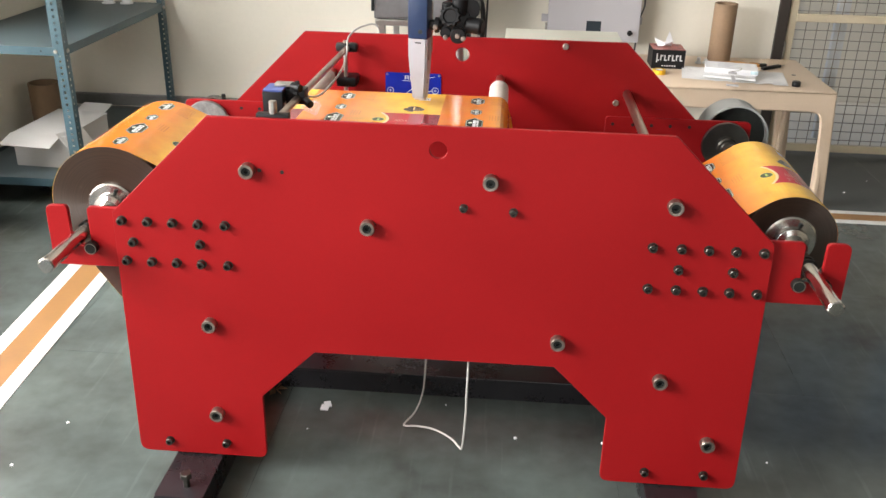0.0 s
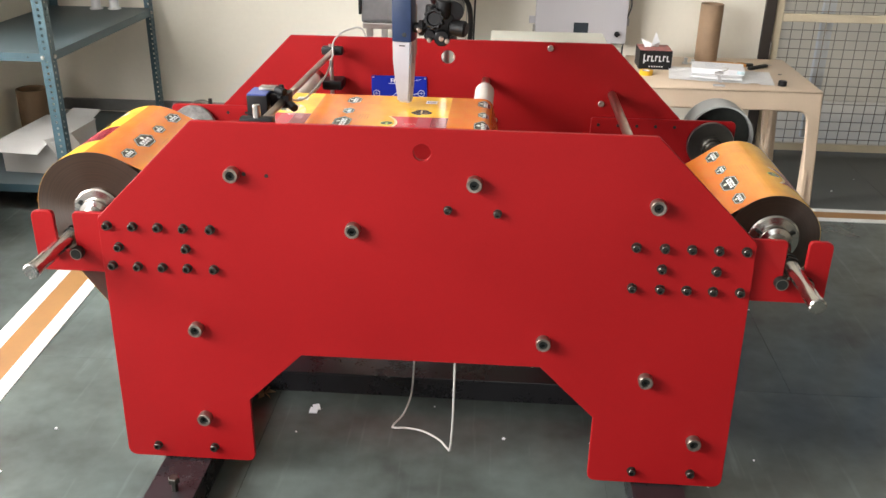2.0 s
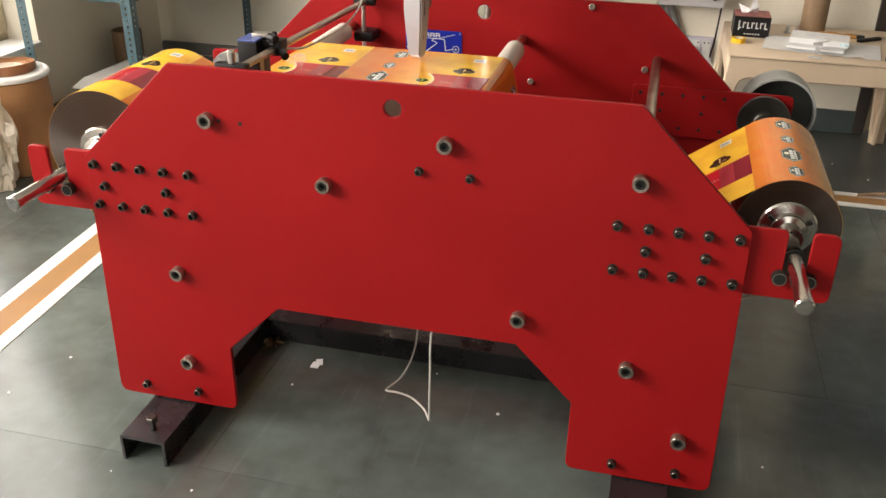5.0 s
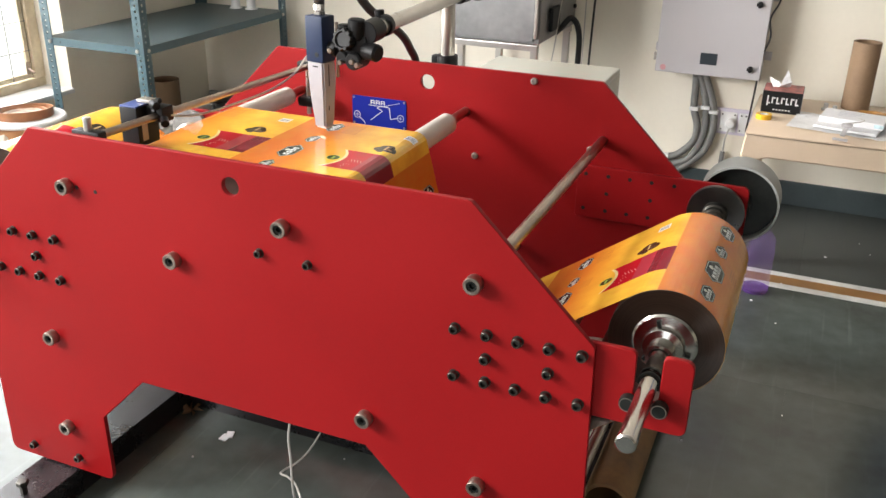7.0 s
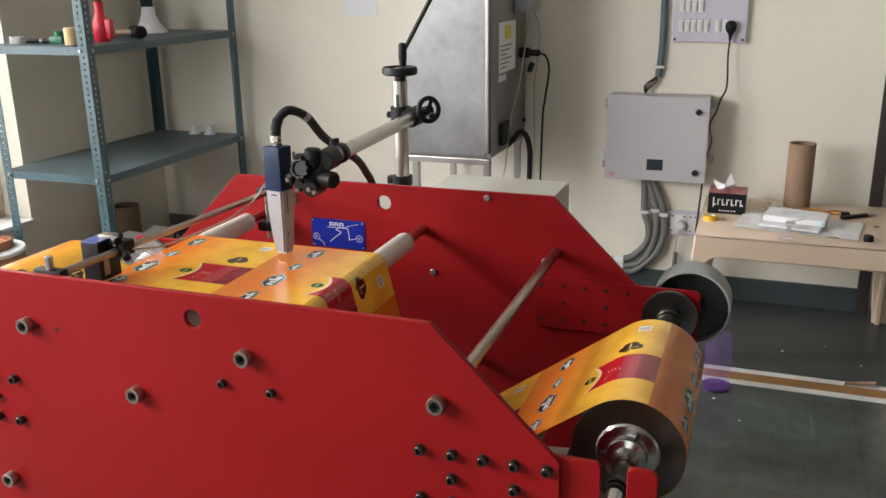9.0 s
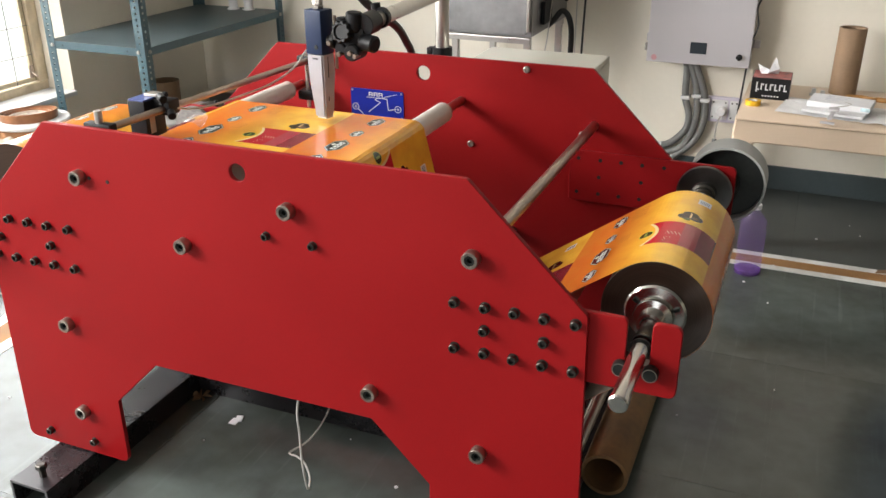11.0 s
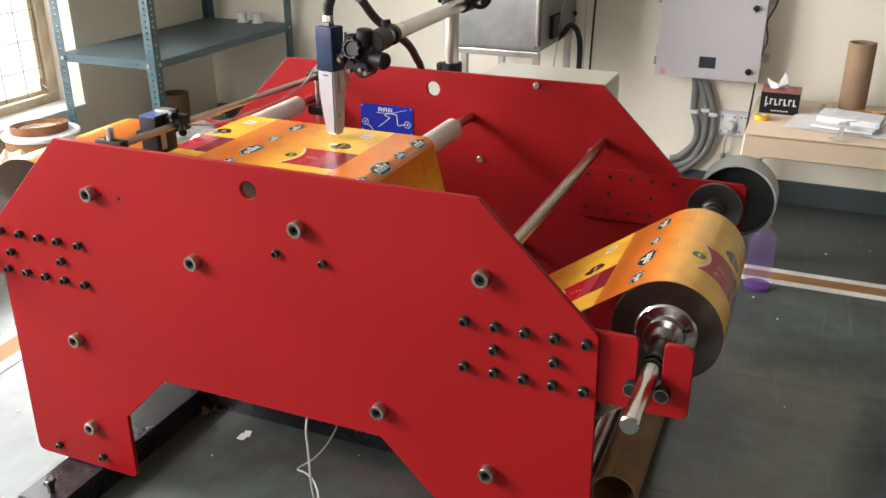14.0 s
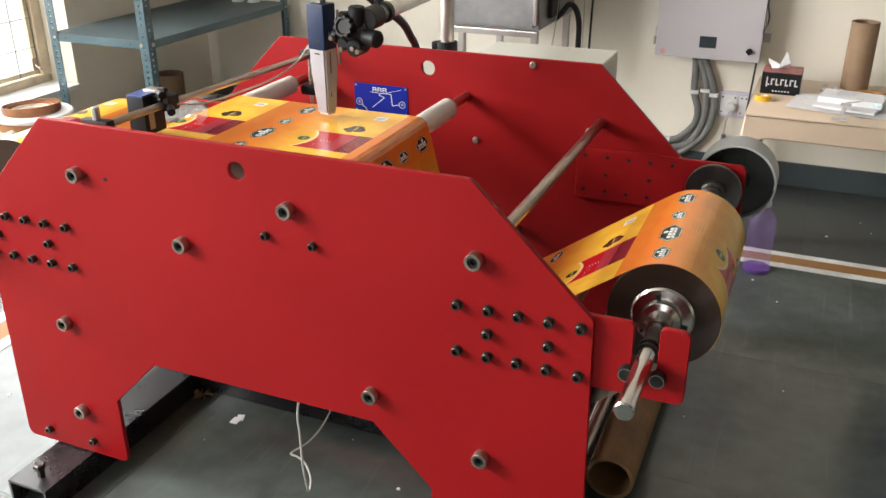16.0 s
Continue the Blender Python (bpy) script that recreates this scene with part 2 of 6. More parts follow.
def printed_film():
    """Glossy packaging film. UV: x runs along the web (metres), y across it (metres from the front edge)."""
    m = bpy.data.materials.new("printed_film")
    m.use_nodes = True
    nt = m.node_tree
    p = nt.nodes["Principled BSDF"]

    def op(kind, a, b=None, c=None):
        n = nt.nodes.new("ShaderNodeMath")
        n.operation = kind
        for i, x in enumerate((a, b, c)):
            if x is None:
                continue
            if isinstance(x, (int, float)):
                n.inputs[i].default_value = x
            else:
                nt.links.new(x, n.inputs[i])
        return n.outputs[0]

    uv = nt.nodes.new("ShaderNodeUVMap")
    uv.uv_map = "print"
    sep = nt.nodes.new("ShaderNodeSeparateXYZ")
    nt.links.new(uv.outputs[0], sep.inputs[0])
    u = op("WRAP", sep.outputs[0], REPEAT - 0.05, -0.05)
    w = sep.outputs[1]
    nz = nt.nodes.new("ShaderNodeTexNoise")
    nz.inputs["Scale"].default_value, nz.inputs["Detail"].default_value = 22.0, 5.0
    comb = nt.nodes.new("ShaderNodeCombineXYZ")
    nt.links.new(u, comb.inputs[0])
    nt.links.new(w, comb.inputs[1])
    nt.links.new(comb.outputs[0], nz.inputs["Vector"])
    wash = op("MULTIPLY_ADD", nz.outputs[0], 0.10, -0.05)
    along = op("ADD", op("DIVIDE", op("ADD", u, 0.05), REPEAT), 0.0)
    ramp = nt.nodes.new("ShaderNodeValToRGB")
    cr = ramp.color_ramp
    stops = [(0.0, (0.66, 0.165, 0.022)), (0.20, (0.70, 0.19, 0.024)), (0.38, (0.80, 0.36, 0.035)), (0.50, (0.86, 0.49, 0.050)), (0.884, (0.88, 0.52, 0.055)), (0.888, (0.66, 0.17, 0.024))]
    while len(cr.elements) < len(stops):
        cr.elements.new(0.5)
    for e, (pos, col) in zip(cr.elements, stops):
        e.position, e.color = pos, (*col, 1)
    fade = op("MULTIPLY", wash, op("LESS_THAN", along, 0.8))
    nt.links.new(op("ADD", along, fade), ramp.inputs[0])
    color = ramp.outputs[0]

    def over(color, mask, rgb):
        n = nt.nodes.new("ShaderNodeMix")
        n.data_type = "RGBA"
        nt.links.new(mask, n.inputs[0])
        nt.links.new(color, n.inputs[6])
        n.inputs[7].default_value = (*rgb, 1)
        return n.outputs[2]

    def both(*masks):
        out = masks[0]
        for k in masks[1:]:
            out = op("MULTIPLY", out, k)
        return out

    def off(axis, c):
        return op("SUBTRACT", axis, c)

    def box(u0, u1, w0, w1):
        return both(op("GREATER_THAN", u, u0), op("LESS_THAN", u, u1), op("GREATER_THAN", w, w0), op("LESS_THAN", w, w1))

    def oval(uc, wc, ru, rw):
        a, b = op("DIVIDE", off(u, uc), ru), op("DIVIDE", off(w, wc), rw)
        return op("LESS_THAN", op("ADD", op("MULTIPLY", a, a), op("MULTIPLY", b, b)), 1.0)

    def hexagon(uc, wc, high, half):
        a, b = op("DIVIDE", op("ABSOLUTE", off(u, uc)), high), op("DIVIDE", op("ABSOLUTE", off(w, wc)), half)
        return op("LESS_THAN", op("MAXIMUM", op("MULTIPLY_ADD", a, 0.5, b), a), 1.0)

    # soft cloudy wash of the artwork
    cloud = nt.nodes.new("ShaderNodeTexNoise")
    cloud.inputs["Scale"].default_value, cloud.inputs["Detail"].default_value = 13.0, 8.0
    nt.links.new(comb.outputs[0], cloud.inputs["Vector"])
    soft = nt.nodes.new("ShaderNodeMapRange")
    soft.inputs[1].default_value, soft.inputs[2].default_value, soft.inputs[3].default_value, soft.inputs[4].default_value = 0.42, 0.72, 0.0, 0.6
    nt.links.new(cloud.outputs[0], soft.inputs[0])
    color = over(color, soft.outputs[0], (0.62, 0.24, 0.03))
    # small print
    lines = both(box(0.035, 0.075, 0.335, 0.405), op("LESS_THAN", op("FRACT", op("MULTIPLY", w, 110.0)), 0.35))
    color = over(color, lines, (0.56, 0.20, 0.03))
    lines = both(box(0.035, 0.06, 0.19, 0.235), op("LESS_THAN", op("FRACT", op("MULTIPLY", u, 140.0)), 0.35))
    color = over(color, lines, (0.58, 0.21, 0.03))
    # red panel with a bowed leading edge and light strokes
    bow = op("SUBTRACT", u, op("MULTIPLY", op("MULTIPLY", off(w, 0.16), off(w, 0.16)), -6.0))
    panel = both(op("GREATER_THAN", bow, 0.140), op("LESS_THAN", u, 0.265), op("GREATER_THAN", w, 0.098), op("LESS_THAN", w, 0.222))
    rim = both(op("GREATER_THAN", bow, 0.133), op("LESS_THAN", u, 0.265), op("GREATER_THAN", w, 0.098), op("LESS_THAN", w, 0.222))
    color = over(color, rim, (0.80, 0.62, 0.30))
    color = over(color, panel, (0.46, 0.008, 0.018))
    color = over(color, both(panel, op("GREATER_THAN", u, 0.188)), (0.38, 0.038, 0.055))
    color = over(color, both(panel, op("GREATER_THAN", u, 0.224)), (0.22, 0.018, 0.030))
    slant = op("ADD", u, op("MULTIPLY", w, 0.45))
    color = over(color, both(box(0.155, 0.19, 0.150, 0.166), op("LESS_THAN", op("FRACT", op("MULTIPLY", slant, 130.0)), 0.25), op("GREATER_THAN", nz.outputs[0], 0.46)), (0.66, 0.30, 0.26))
    color = over(color, both(box(0.155, 0.172, 0.112, 0.135), op("LESS_THAN", op("FRACT", op("MULTIPLY", slant, 150.0)), 0.25), op("GREATER_THAN", nz.outputs[0], 0.48)), (0.62, 0.26, 0.22))
    # badge beside the panel
    color = over(color, oval(0.113, 0.160, 0.0165, 0.0165), (0.50, 0.52, 0.07))
    color = over(color, oval(0.113, 0.160, 0.0145, 0.0145), (0.022, 0.055, 0.012))
    color = over(color, box(0.110, 0.116, 0.151, 0.169), (0.30, 0.38, 0.10))
    # dark seed motif
    color = over(color, oval(0.181, 0.262, 0.016, 0.015), (0.034, 0.020, 0.010))
    color = over(color, oval(0.203, 0.264, 0.017, 0.016), (0.026, 0.016, 0.009))
    color = over(color, oval(0.192, 0.280, 0.018, 0.013), (0.045, 0.026, 0.013))
    color = over(color, oval(0.186, 0.246, 0.008, 0.006), (0.10, 0.12, 0.03))
    color = over(color, both(box(0.190, 0.194, 0.258, 0.292), op("GREATER_THAN", nz.outputs[0], 0.42)), (0.72, 0.50, 0.22))
    color = over(color, both(oval(0.203, 0.262, 0.007, 0.006), op("GREATER_THAN", nz.outputs[0], 0.5)), (0.20, 0.12, 0.06))
    # bar code patch
    color = over(color, box(0.196, 0.226, 0.355, 0.384), (0.78, 0.76, 0.70))
    color = over(color, both(box(0.199, 0.223, 0.360, 0.378), op("LESS_THAN", op("FRACT", op("MULTIPLY", u, 260.0)), 0.45)), (0.10, 0.14, 0.22))
    # row of dark hexagon badges
    for wc, half, high in ((0.055, 0.030, 0.0135), (0.160, 0.045, 0.0200), (0.262, 0.025, 0.0125), (0.370, 0.034, 0.0165)):
        color = over(color, hexagon(0.0, wc, high + 0.0018, half + 0.0028), (0.030, 0.075, 0.030))
        color = over(color, hexagon(0.0, wc, high + 0.0002, half + 0.0006), (0.60, 0.63, 0.52))
        color = over(color, hexagon(0.0, wc, high - 0.0012, half - 0.0018), (0.010, 0.020, 0.014))
        color = over(color, oval(-0.52 * high, wc + 0.1 * half, high * 0.26, half * 0.16), (0.75, 0.75, 0.62))
        text = both(box(-0.20 * high, 0.52 * high, wc - 0.66 * half, wc + 0.66 * half), op("LESS_THAN", op("FRACT", op("MULTIPLY", op("SUBTRACT", w, wc - 0.66 * half), 4 / (1.32 * half))), 0.76))
        color = over(color, text, (0.82, 0.84, 0.82))
        notch = both(box(0.12 * high, 0.36 * high, wc - 0.66 * half, wc + 0.66 * half), op("LESS_THAN", op("FRACT", op("MULTIPLY", op("SUBTRACT", w, wc - 0.60 * half), 4 / (1.32 * half))), 0.28))
        color = over(color, notch, (0.012, 0.024, 0.016))
    nt.links.new(color, p.inputs["Base Color"])
    p.inputs["Roughness"].default_value = 0.22
    p.inputs["Specular IOR Level"].default_value = 0.35
    p.inputs["Coat Weight"].default_value = 0.25
    p.inputs["Coat Roughness"].default_value = 0.08
    b = nt.nodes.new("ShaderNodeBump")
    b.inputs["Strength"].default_value, b.inputs["Distance"].default_value = 0.28, 0.003
    nt.links.new(cloud.outputs[0], b.inputs["Height"])
    nt.links.new(b.outputs[0], p.inputs["Normal"])
    return m


FILM = printed_film()
FILM_BACK = mat("pale_film_back", (0.52, 0.45, 0.39), 0.35, var=0.08, scale=6)


# building helpers
def thing(name, label, category, at=(0, 0, 0), group="", kind=""):
    ob = new(name)
    ob.location = at
    ob.empty_display_size = 0.05
    return tagged(ob, label, category, group, kind)


def mesh_of(name, bm, material, smooth=0.0):
    bmesh.ops.recalc_face_normals(bm, faces=bm.faces)
    if smooth:
        for f in bm.faces:
            f.smooth = True
        for e in bm.edges:
            if len(e.link_faces) == 2 and e.calc_face_angle(0.0) > radians(smooth):
                e.smooth = False
    me = bpy.data.meshes.new(name)
    bm.to_mesh(me)
    bm.free()
    for k in (material if isinstance(material, (list, tuple)) else [material]):
        me.materials.append(k)
    return me


def part(name, bm, material, parent=None, label="", smooth=38.0):
    ob = new(name, mesh_of(name, bm, material, smooth))
    ob.parent = parent
    return tagged(ob, label)


def again(name, me, parent, at, rot=(0, 0, 0), label=""):
    ob = new(name, me)
    ob.parent = parent
    ob.location = at
    ob.rotation_euler = [radians(a) for a in rot]
    return tagged(ob, label)


def box(x0, x1, y0, y1, z0, z1, bevel=0.0, bm=None, turn=0.0):
    bm = bm or bmesh.new()
    made = bmesh.ops.create_cube(bm, size=1.0)["verts"]
    c = Vector(((x0 + x1) / 2, (y0 + y1) / 2, (z0 + z1) / 2))
    for v in made:
        v.co = Vector((v.co.x * (x1 - x0), v.co.y * (y1 - y0), v.co.z * (z1 - z0)))
    if turn:
        bmesh.ops.rotate(bm, verts=made, cent=(0, 0, 0), matrix=Matrix.Rotation(radians(turn), 3, "Z"))
    bmesh.ops.translate(bm, verts=made, vec=c)
    if bevel:
        edges = list({e for v in made for e in v.link_edges})
        bmesh.ops.bevel(bm, geom=edges, offset=bevel, segments=2, profile=0.6, affect="EDGES")
    return bm


def lathe(profile, origin=(0, 0, 0), axis=(0, 0, 1), seg=32, bm=None, closed=False):
    """A turned solid: profile of (radius, height along the axis)."""
    bm = bm or bmesh.new()
    axis = Vector(axis).normalized()
    q = Vector((0, 0, 1)).rotation_difference(axis).to_matrix()
    rings = []
    for r, h in profile:
        if r < 1e-6:
            rings.append([bm.verts.new(Vector(origin) + q @ Vector((0, 0, h)))])
        else:
            rings.append([bm.verts.new(Vector(origin) + q @ Vector((r * math.cos(2 * math.pi * i / seg), r * math.sin(2 * math.pi * i / seg), h))) for i in range(seg)])
    if closed:
        rings.append(rings[0])
    for a, b in zip(rings, rings[1:]):
        for i in range(seg):
            j = (i + 1) % seg
            quad = [a[i % len(a)], a[j % len(a)], b[j % len(b)], b[i % len(b)]]
            quad = list(dict.fromkeys(quad))
            if len(quad) > 2:
                bm.faces.new(quad)
    return bm


def rod(p0, p1, r, seg=20, chamfer=0.0015, bm=None):
    p0, p1 = Vector(p0), Vector(p1)
    n = (p1 - p0).length
    c = min(chamfer, r * 0.4)
    return lathe([(0, 0), (r - c, 0), (r, c), (r, n - c), (r - c, n), (0, n)], p0, p1 - p0, seg, bm)


def pipe(p0, p1, r, wall, seg=32, bm=None):
    p0, p1 = Vector(p0), Vector(p1)
    n = (p1 - p0).length
    return lathe([(r, 0), (r, n), (r - wall, n), (r - wall, 0)], p0, p1 - p0, seg, bm, closed=True)


def sweep(points, r, seg=8, steps=8, bm=None, ribs=0.0):
    """A round cable through the points."""
    bm = bm or bmesh.new()
    pts = [Vector(q) for q in points]
    ext = [2 * pts[0] - pts[1]] + pts + [2 * pts[-1] - pts[-2]]
    line = []
    for i in range(len(pts) - 1):
        a, b, c, d = ext[i:i + 4]
        for k in range(steps):
            t = k / steps
            line.append(0.5 * ((2 * b) + (c - a) * t + (2 * a - 5 * b + 4 * c - d) * t * t + (3 * b - a - 3 * c + d) * t ** 3))
    line.append(pts[-1])
    rings, side = [], None
    for i, q in enumerate(line):
        d = (line[min(i + 1, len(line) - 1)] - line[max(i - 1, 0)]).normalized()
        if side is None:
            side = d.orthogonal().normalized()
        side = (side - d * side.dot(d)).normalized()
        up = d.cross(side)
        rr = r * (1 + (ribs if i % 2 else 0))
        rings.append([bm.verts.new(q + rr * (math.cos(2 * math.pi * k / seg) * side + math.sin(2 * math.pi * k / seg) * up)) for k in range(seg)])
    for a, b in zip(rings, rings[1:]):
        for k in range(seg):
            bm.faces.new((a[k], a[(k + 1) % seg], b[(k + 1) % seg], b[k]))
    bm.faces.new(rings[0][::-1])
    bm.faces.new(rings[-1])
    return bm


def rounded(corners, seg=5):
    """Outline from corners (x, z, radius)."""
    out = []
    n = len(corners)
    for i, (x, z, r) in enumerate(corners):
        p = Vector((x, z))
        a, b = Vector(corners[i - 1][:2]) - p, Vector(corners[(i + 1) % n][:2]) - p
        if r <= 0:
            out.append(p)
            continue
        half = a.angle(b) / 2
        cut = r / math.tan(half)
        pa, pb = p + a.normalized() * cut, p + b.normalized() * cut
        for k in range(seg + 1):
            t = k / seg
            out.append((1 - t) ** 2 * pa + 2 * t * (1 - t) * p + t * t * pb)
    return out


def slab(outline, y0, y1, holes=(), edge=0.0012, bm=None):
    """A plate in the xz plane from y0 to y1, with round holes (x, z, r)."""
    bm = bm or bmesh.new()
    loops = [[(q[0], q[1]) for q in outline]]
    loops += [[(x + r * math.cos(2 * math.pi * k / 28), z + r * math.sin(2 * math.pi * k / 28)) for k in range(28)] for x, z, r in holes]
    edges, fresh = [], []
    for pts in loops:
        vs = [bm.verts.new((x, y0, z)) for x, z in pts]
        fresh += vs
        edges += [bm.edges.new((vs[i], vs[(i + 1) % len(vs)])) for i in range(len(vs))]
    if holes:
        faces = [g for g in bmesh.ops.triangle_fill(bm, edges=edges, use_beauty=True, use_dissolve=False)["geom"] if isinstance(g, bmesh.types.BMFace)]
    else:
        faces = [bm.faces.new(fresh)]
    ext = bmesh.ops.extrude_face_region(bm, geom=faces)
    moved = [g for g in ext["geom"] if isinstance(g, bmesh.types.BMVert)]
    bmesh.ops.translate(bm, verts=moved, vec=(0, y1 - y0, 0))
    bmesh.ops.recalc_face_normals(bm, faces=bm.faces)
    if edge:
        sharp = [e for e in bm.edges if len(e.link_faces) == 2 and e.calc_face_angle(0) > radians(60) and abs(e.verts[0].co.y - e.verts[1].co.y) < 1e-6]
        bmesh.ops.bevel(bm, geom=sharp, offset=edge, segments=1, affect="EDGES")
    return bm


def facing(bm, m):
    bmesh.ops.transform(bm, matrix=m, verts=bm.verts)
    return bm

# ---- the room ----
def wall(name, bm, material=WALL):
    return tagged(part(name, bm, material, None, "", 0), "cream painted plaster wall of the workshop", "wall", kind="structure")


WIN = (1.45, 3.69, 0.405, 2.75)  # the window beside the machine: y from, y to, z from, z to
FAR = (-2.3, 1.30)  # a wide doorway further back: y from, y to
wall("wall_north", box(WEST - 0.22, 1.462, NORTH, NORTH + 0.2, 0, CEIL))
wall("wall_north_east", box(2.75, EAST + 0.2, NORTH, NORTH + 0.2, 0, CEIL))
wall("wall_north_head", box(1.462, 2.75, NORTH, NORTH + 0.2, 2.2, CEIL))
# out of view, set far off so that little light bounces back
wall("wall_east", box(EAST, EAST + 0.2, SOUTH, NORTH, 0, CEIL))
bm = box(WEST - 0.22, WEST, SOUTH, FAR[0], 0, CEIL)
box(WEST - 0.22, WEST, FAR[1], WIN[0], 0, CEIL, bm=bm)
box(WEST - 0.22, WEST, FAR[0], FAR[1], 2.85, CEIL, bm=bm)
box(WEST - 0.22, WEST, WIN[1], NORTH, 0, CEIL, bm=bm)
box(WEST - 0.22, WEST, WIN[0], WIN[1], 0, WIN[2], bm=bm)
box(WEST - 0.22, WEST, WIN[0], WIN[1], WIN[3], CEIL, bm=bm)
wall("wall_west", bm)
# the opening is assumed, to let the added south fill in
bm = box(WEST - 0.22, -0.8, SOUTH - 0.2, SOUTH, 0, CEIL)
box(1.6, EAST + 0.2, SOUTH - 0.2, SOUTH, 0, CEIL, bm=bm)
box(-0.8, 1.6, SOUTH - 0.2, SOUTH, 2.4, CEIL, bm=bm)
wall("wall_south", bm)
tagged(part("ceiling", box(WEST - 0.22, EAST + 0.2, SOUTH - 0.2, NORTH + 0.2, CEIL, CEIL + 0.15), CEILING, None, "", 0), "unseen workshop ceiling, greyed to weaken bounced light", "ceiling", kind="structure")

floor = tagged(part("floor", box(WEST - 0.22, EAST + 0.2, SOUTH - 0.2, NORTH + 0.2, -0.2, -0.004), FLOOR_IN, None, "", 0), "dark grey slate workshop floor with lighter vinyl sheets", "floor", kind="structure")
COURSES = [SOUTH - 0.18, -1.88, -1.18, -0.48, 0.22, 0.92, 1.62, 2.33, 3.03, 3.83]
for k, (c, d) in enumerate(zip(COURSES, COURSES[1:])):
    joints = [-1.32] + [(0.11 if k % 2 else -0.50) + 0.94 * i for i in range(4)] + [EAST + 0.18]
    for a, b in zip(joints, joints[1:]):
        part("floor_sheet", box(a + 0.0005, b - 0.0005, c + 0.0005, d - 0.0005, -0.0038, 0.0), FLOOR_IN, floor, smooth=0)
    part("floor_sheet", box(WEST - 0.2, -1.3205, c + 0.0005, d - 0.0005, -0.0038, 0.0), FLOOR_IN, floor, smooth=0)
for a, b in zip([WEST - 0.2, -0.83, 0.11, 1.05, 1.99], [-0.83, 0.11, 1.05, 1.99, EAST + 0.18]):
    part("floor_sheet", box(a + 0.0005, b - 0.0005, 3.8305, NORTH + 0.18, -0.0038, 0.0), FLOOR_OUT, floor, smooth=0)
ground = tagged(part("ground", box(-60, 60, -60, 60, -0.4, -0.204), OUTSIDE, None, "", 0), "pale ground outside the workshop", "ground", kind="structure")


def skirting(name, x0, x1, y0, y1):
    bm = box(x0, x1, y0, y1, 0.0, 0.115, 0.003)
    return tagged(part(name, bm, SLATE, None, "", 0), "dark slate skirting along the wall", "baseboard", kind="structure")


skirting("baseboard_north", -1.2, 1.47, NORTH - 0.014, NORTH)
bm = box(WEST + 0.016, -1.2, NORTH - 0.02, NORTH, 0.0, 0.075, 0.003)
box(WEST + 0.016, -1.2, NORTH - 0.035, NORTH, 0.082, 0.112, 0.006, bm=bm)
box(WEST + 0.016, -1.2, NORTH - 0.028, NORTH, 0.122, 0.185, 0.006, bm=bm)
tagged(part("trim_north", bm, CONDUIT, None, "", 0), "dark slate skirting with cable ducts on it", "baseboard", kind="structure")
skirting("baseboard_west", WEST, WEST + 0.014, FAR[1], NORTH - 0.04)

# window in the west wall: frame, mullions, grille
window = tagged(new("window_1"), "cream framed window with wire grille, bright outside", "window", kind="structure")
X0, X1 = WEST - 0.205, WEST - 0.16
y0, y1, z0, z1 = WIN
bm = box(X0, X1, y0, y1, z0, z0 + 0.06, 0.006)
box(X0, X1, y0, y1, z1 - 0.06, z1, 0.006, bm=bm)
part("window_frame", bm, WOOD, window, smooth=0)
for k in range(3):
    yc = y1 - 0.03 - k * (y1 - y0 - 0.06) / 2
    part("mullion", box(X0 - 0.004, X1 + 0.004, yc - 0.03, yc + 0.03, z0 + 0.061, z1 - 0.061, 0.006), WOOD, window, smooth=0)
for k in range(2):
    ya, yb = y1 - 0.06 - k * (y1 - y0 - 0.06) / 2, y1 - (k + 1) * (y1 - y0 - 0.06) / 2
    for name, q in (("sash_stile", (ya - 0.030, ya - 0.007, z0 + 0.067, z1 - 0.067)), ("sash_rail", (yb + 0.007, ya - 0.0305, z0 + 0.067, z0 + 0.090))):
        part(name, box(X0 + 0.018, X1 - 0.010, *q, 0.004), WOOD, window, "dirty cream sash", smooth=0)
    part("sash_gap", box(X0 + 0.018, X1 - 0.016, ya - 0.0065, ya - 0.0005, z0 + 0.067, z1 - 0.067), OXIDE, window, "dark gap beside the sash", smooth=0)
    pane = part("pane", box(X0 + 0.012, X0 + 0.017, yb + 0.002, ya - 0.002, z0 + 0.062, z1 - 0.062), GLASS, window, smooth=0)
    pane.visible_shadow = False
    bm = bmesh.new()
    for i in range(1, 8):
        yy = yb + (ya - yb) * i / 8
        box(X1 - 0.006, X1 - 0.003, yy - 0.0015, yy + 0.0015, z0 + 0.07, z1 - 0.07, bm=bm)
    for i in range(1, 16):
        zz = z0 + 0.06 + (z1 - z0 - 0.12) * i / 16
        box(X1 - 0.009, X1 - 0.006, yb + 0.003, ya - 0.003, zz - 0.0015, zz + 0.0015, bm=bm)
    part("grille", bm, CONDUIT, window, "thin grey wire grille", smooth=0)
part("window_sill", box(WEST - 0.159, WEST + 0.02, y0 + 0.002, y1 - 0.002, z0 - 0.001, z0 + 0.022, 0.005), WHITE, window, "white window sill", smooth=0)
bm = box(X1 + 0.001, X1 + 0.006, y1 - 0.11, y1 - 0.085, z0 + 0.09, z0 + 0.15, 0.002)
rod((X1 + 0.006, y1 - 0.098, z0 + 0.12), (X1 + 0.04, y1 - 0.098, z0 + 0.10), 0.005, bm=bm)
part("window_latch", bm, SPRING, window, "worn metal latch")
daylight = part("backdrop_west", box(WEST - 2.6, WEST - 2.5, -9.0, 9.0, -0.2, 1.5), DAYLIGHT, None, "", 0)
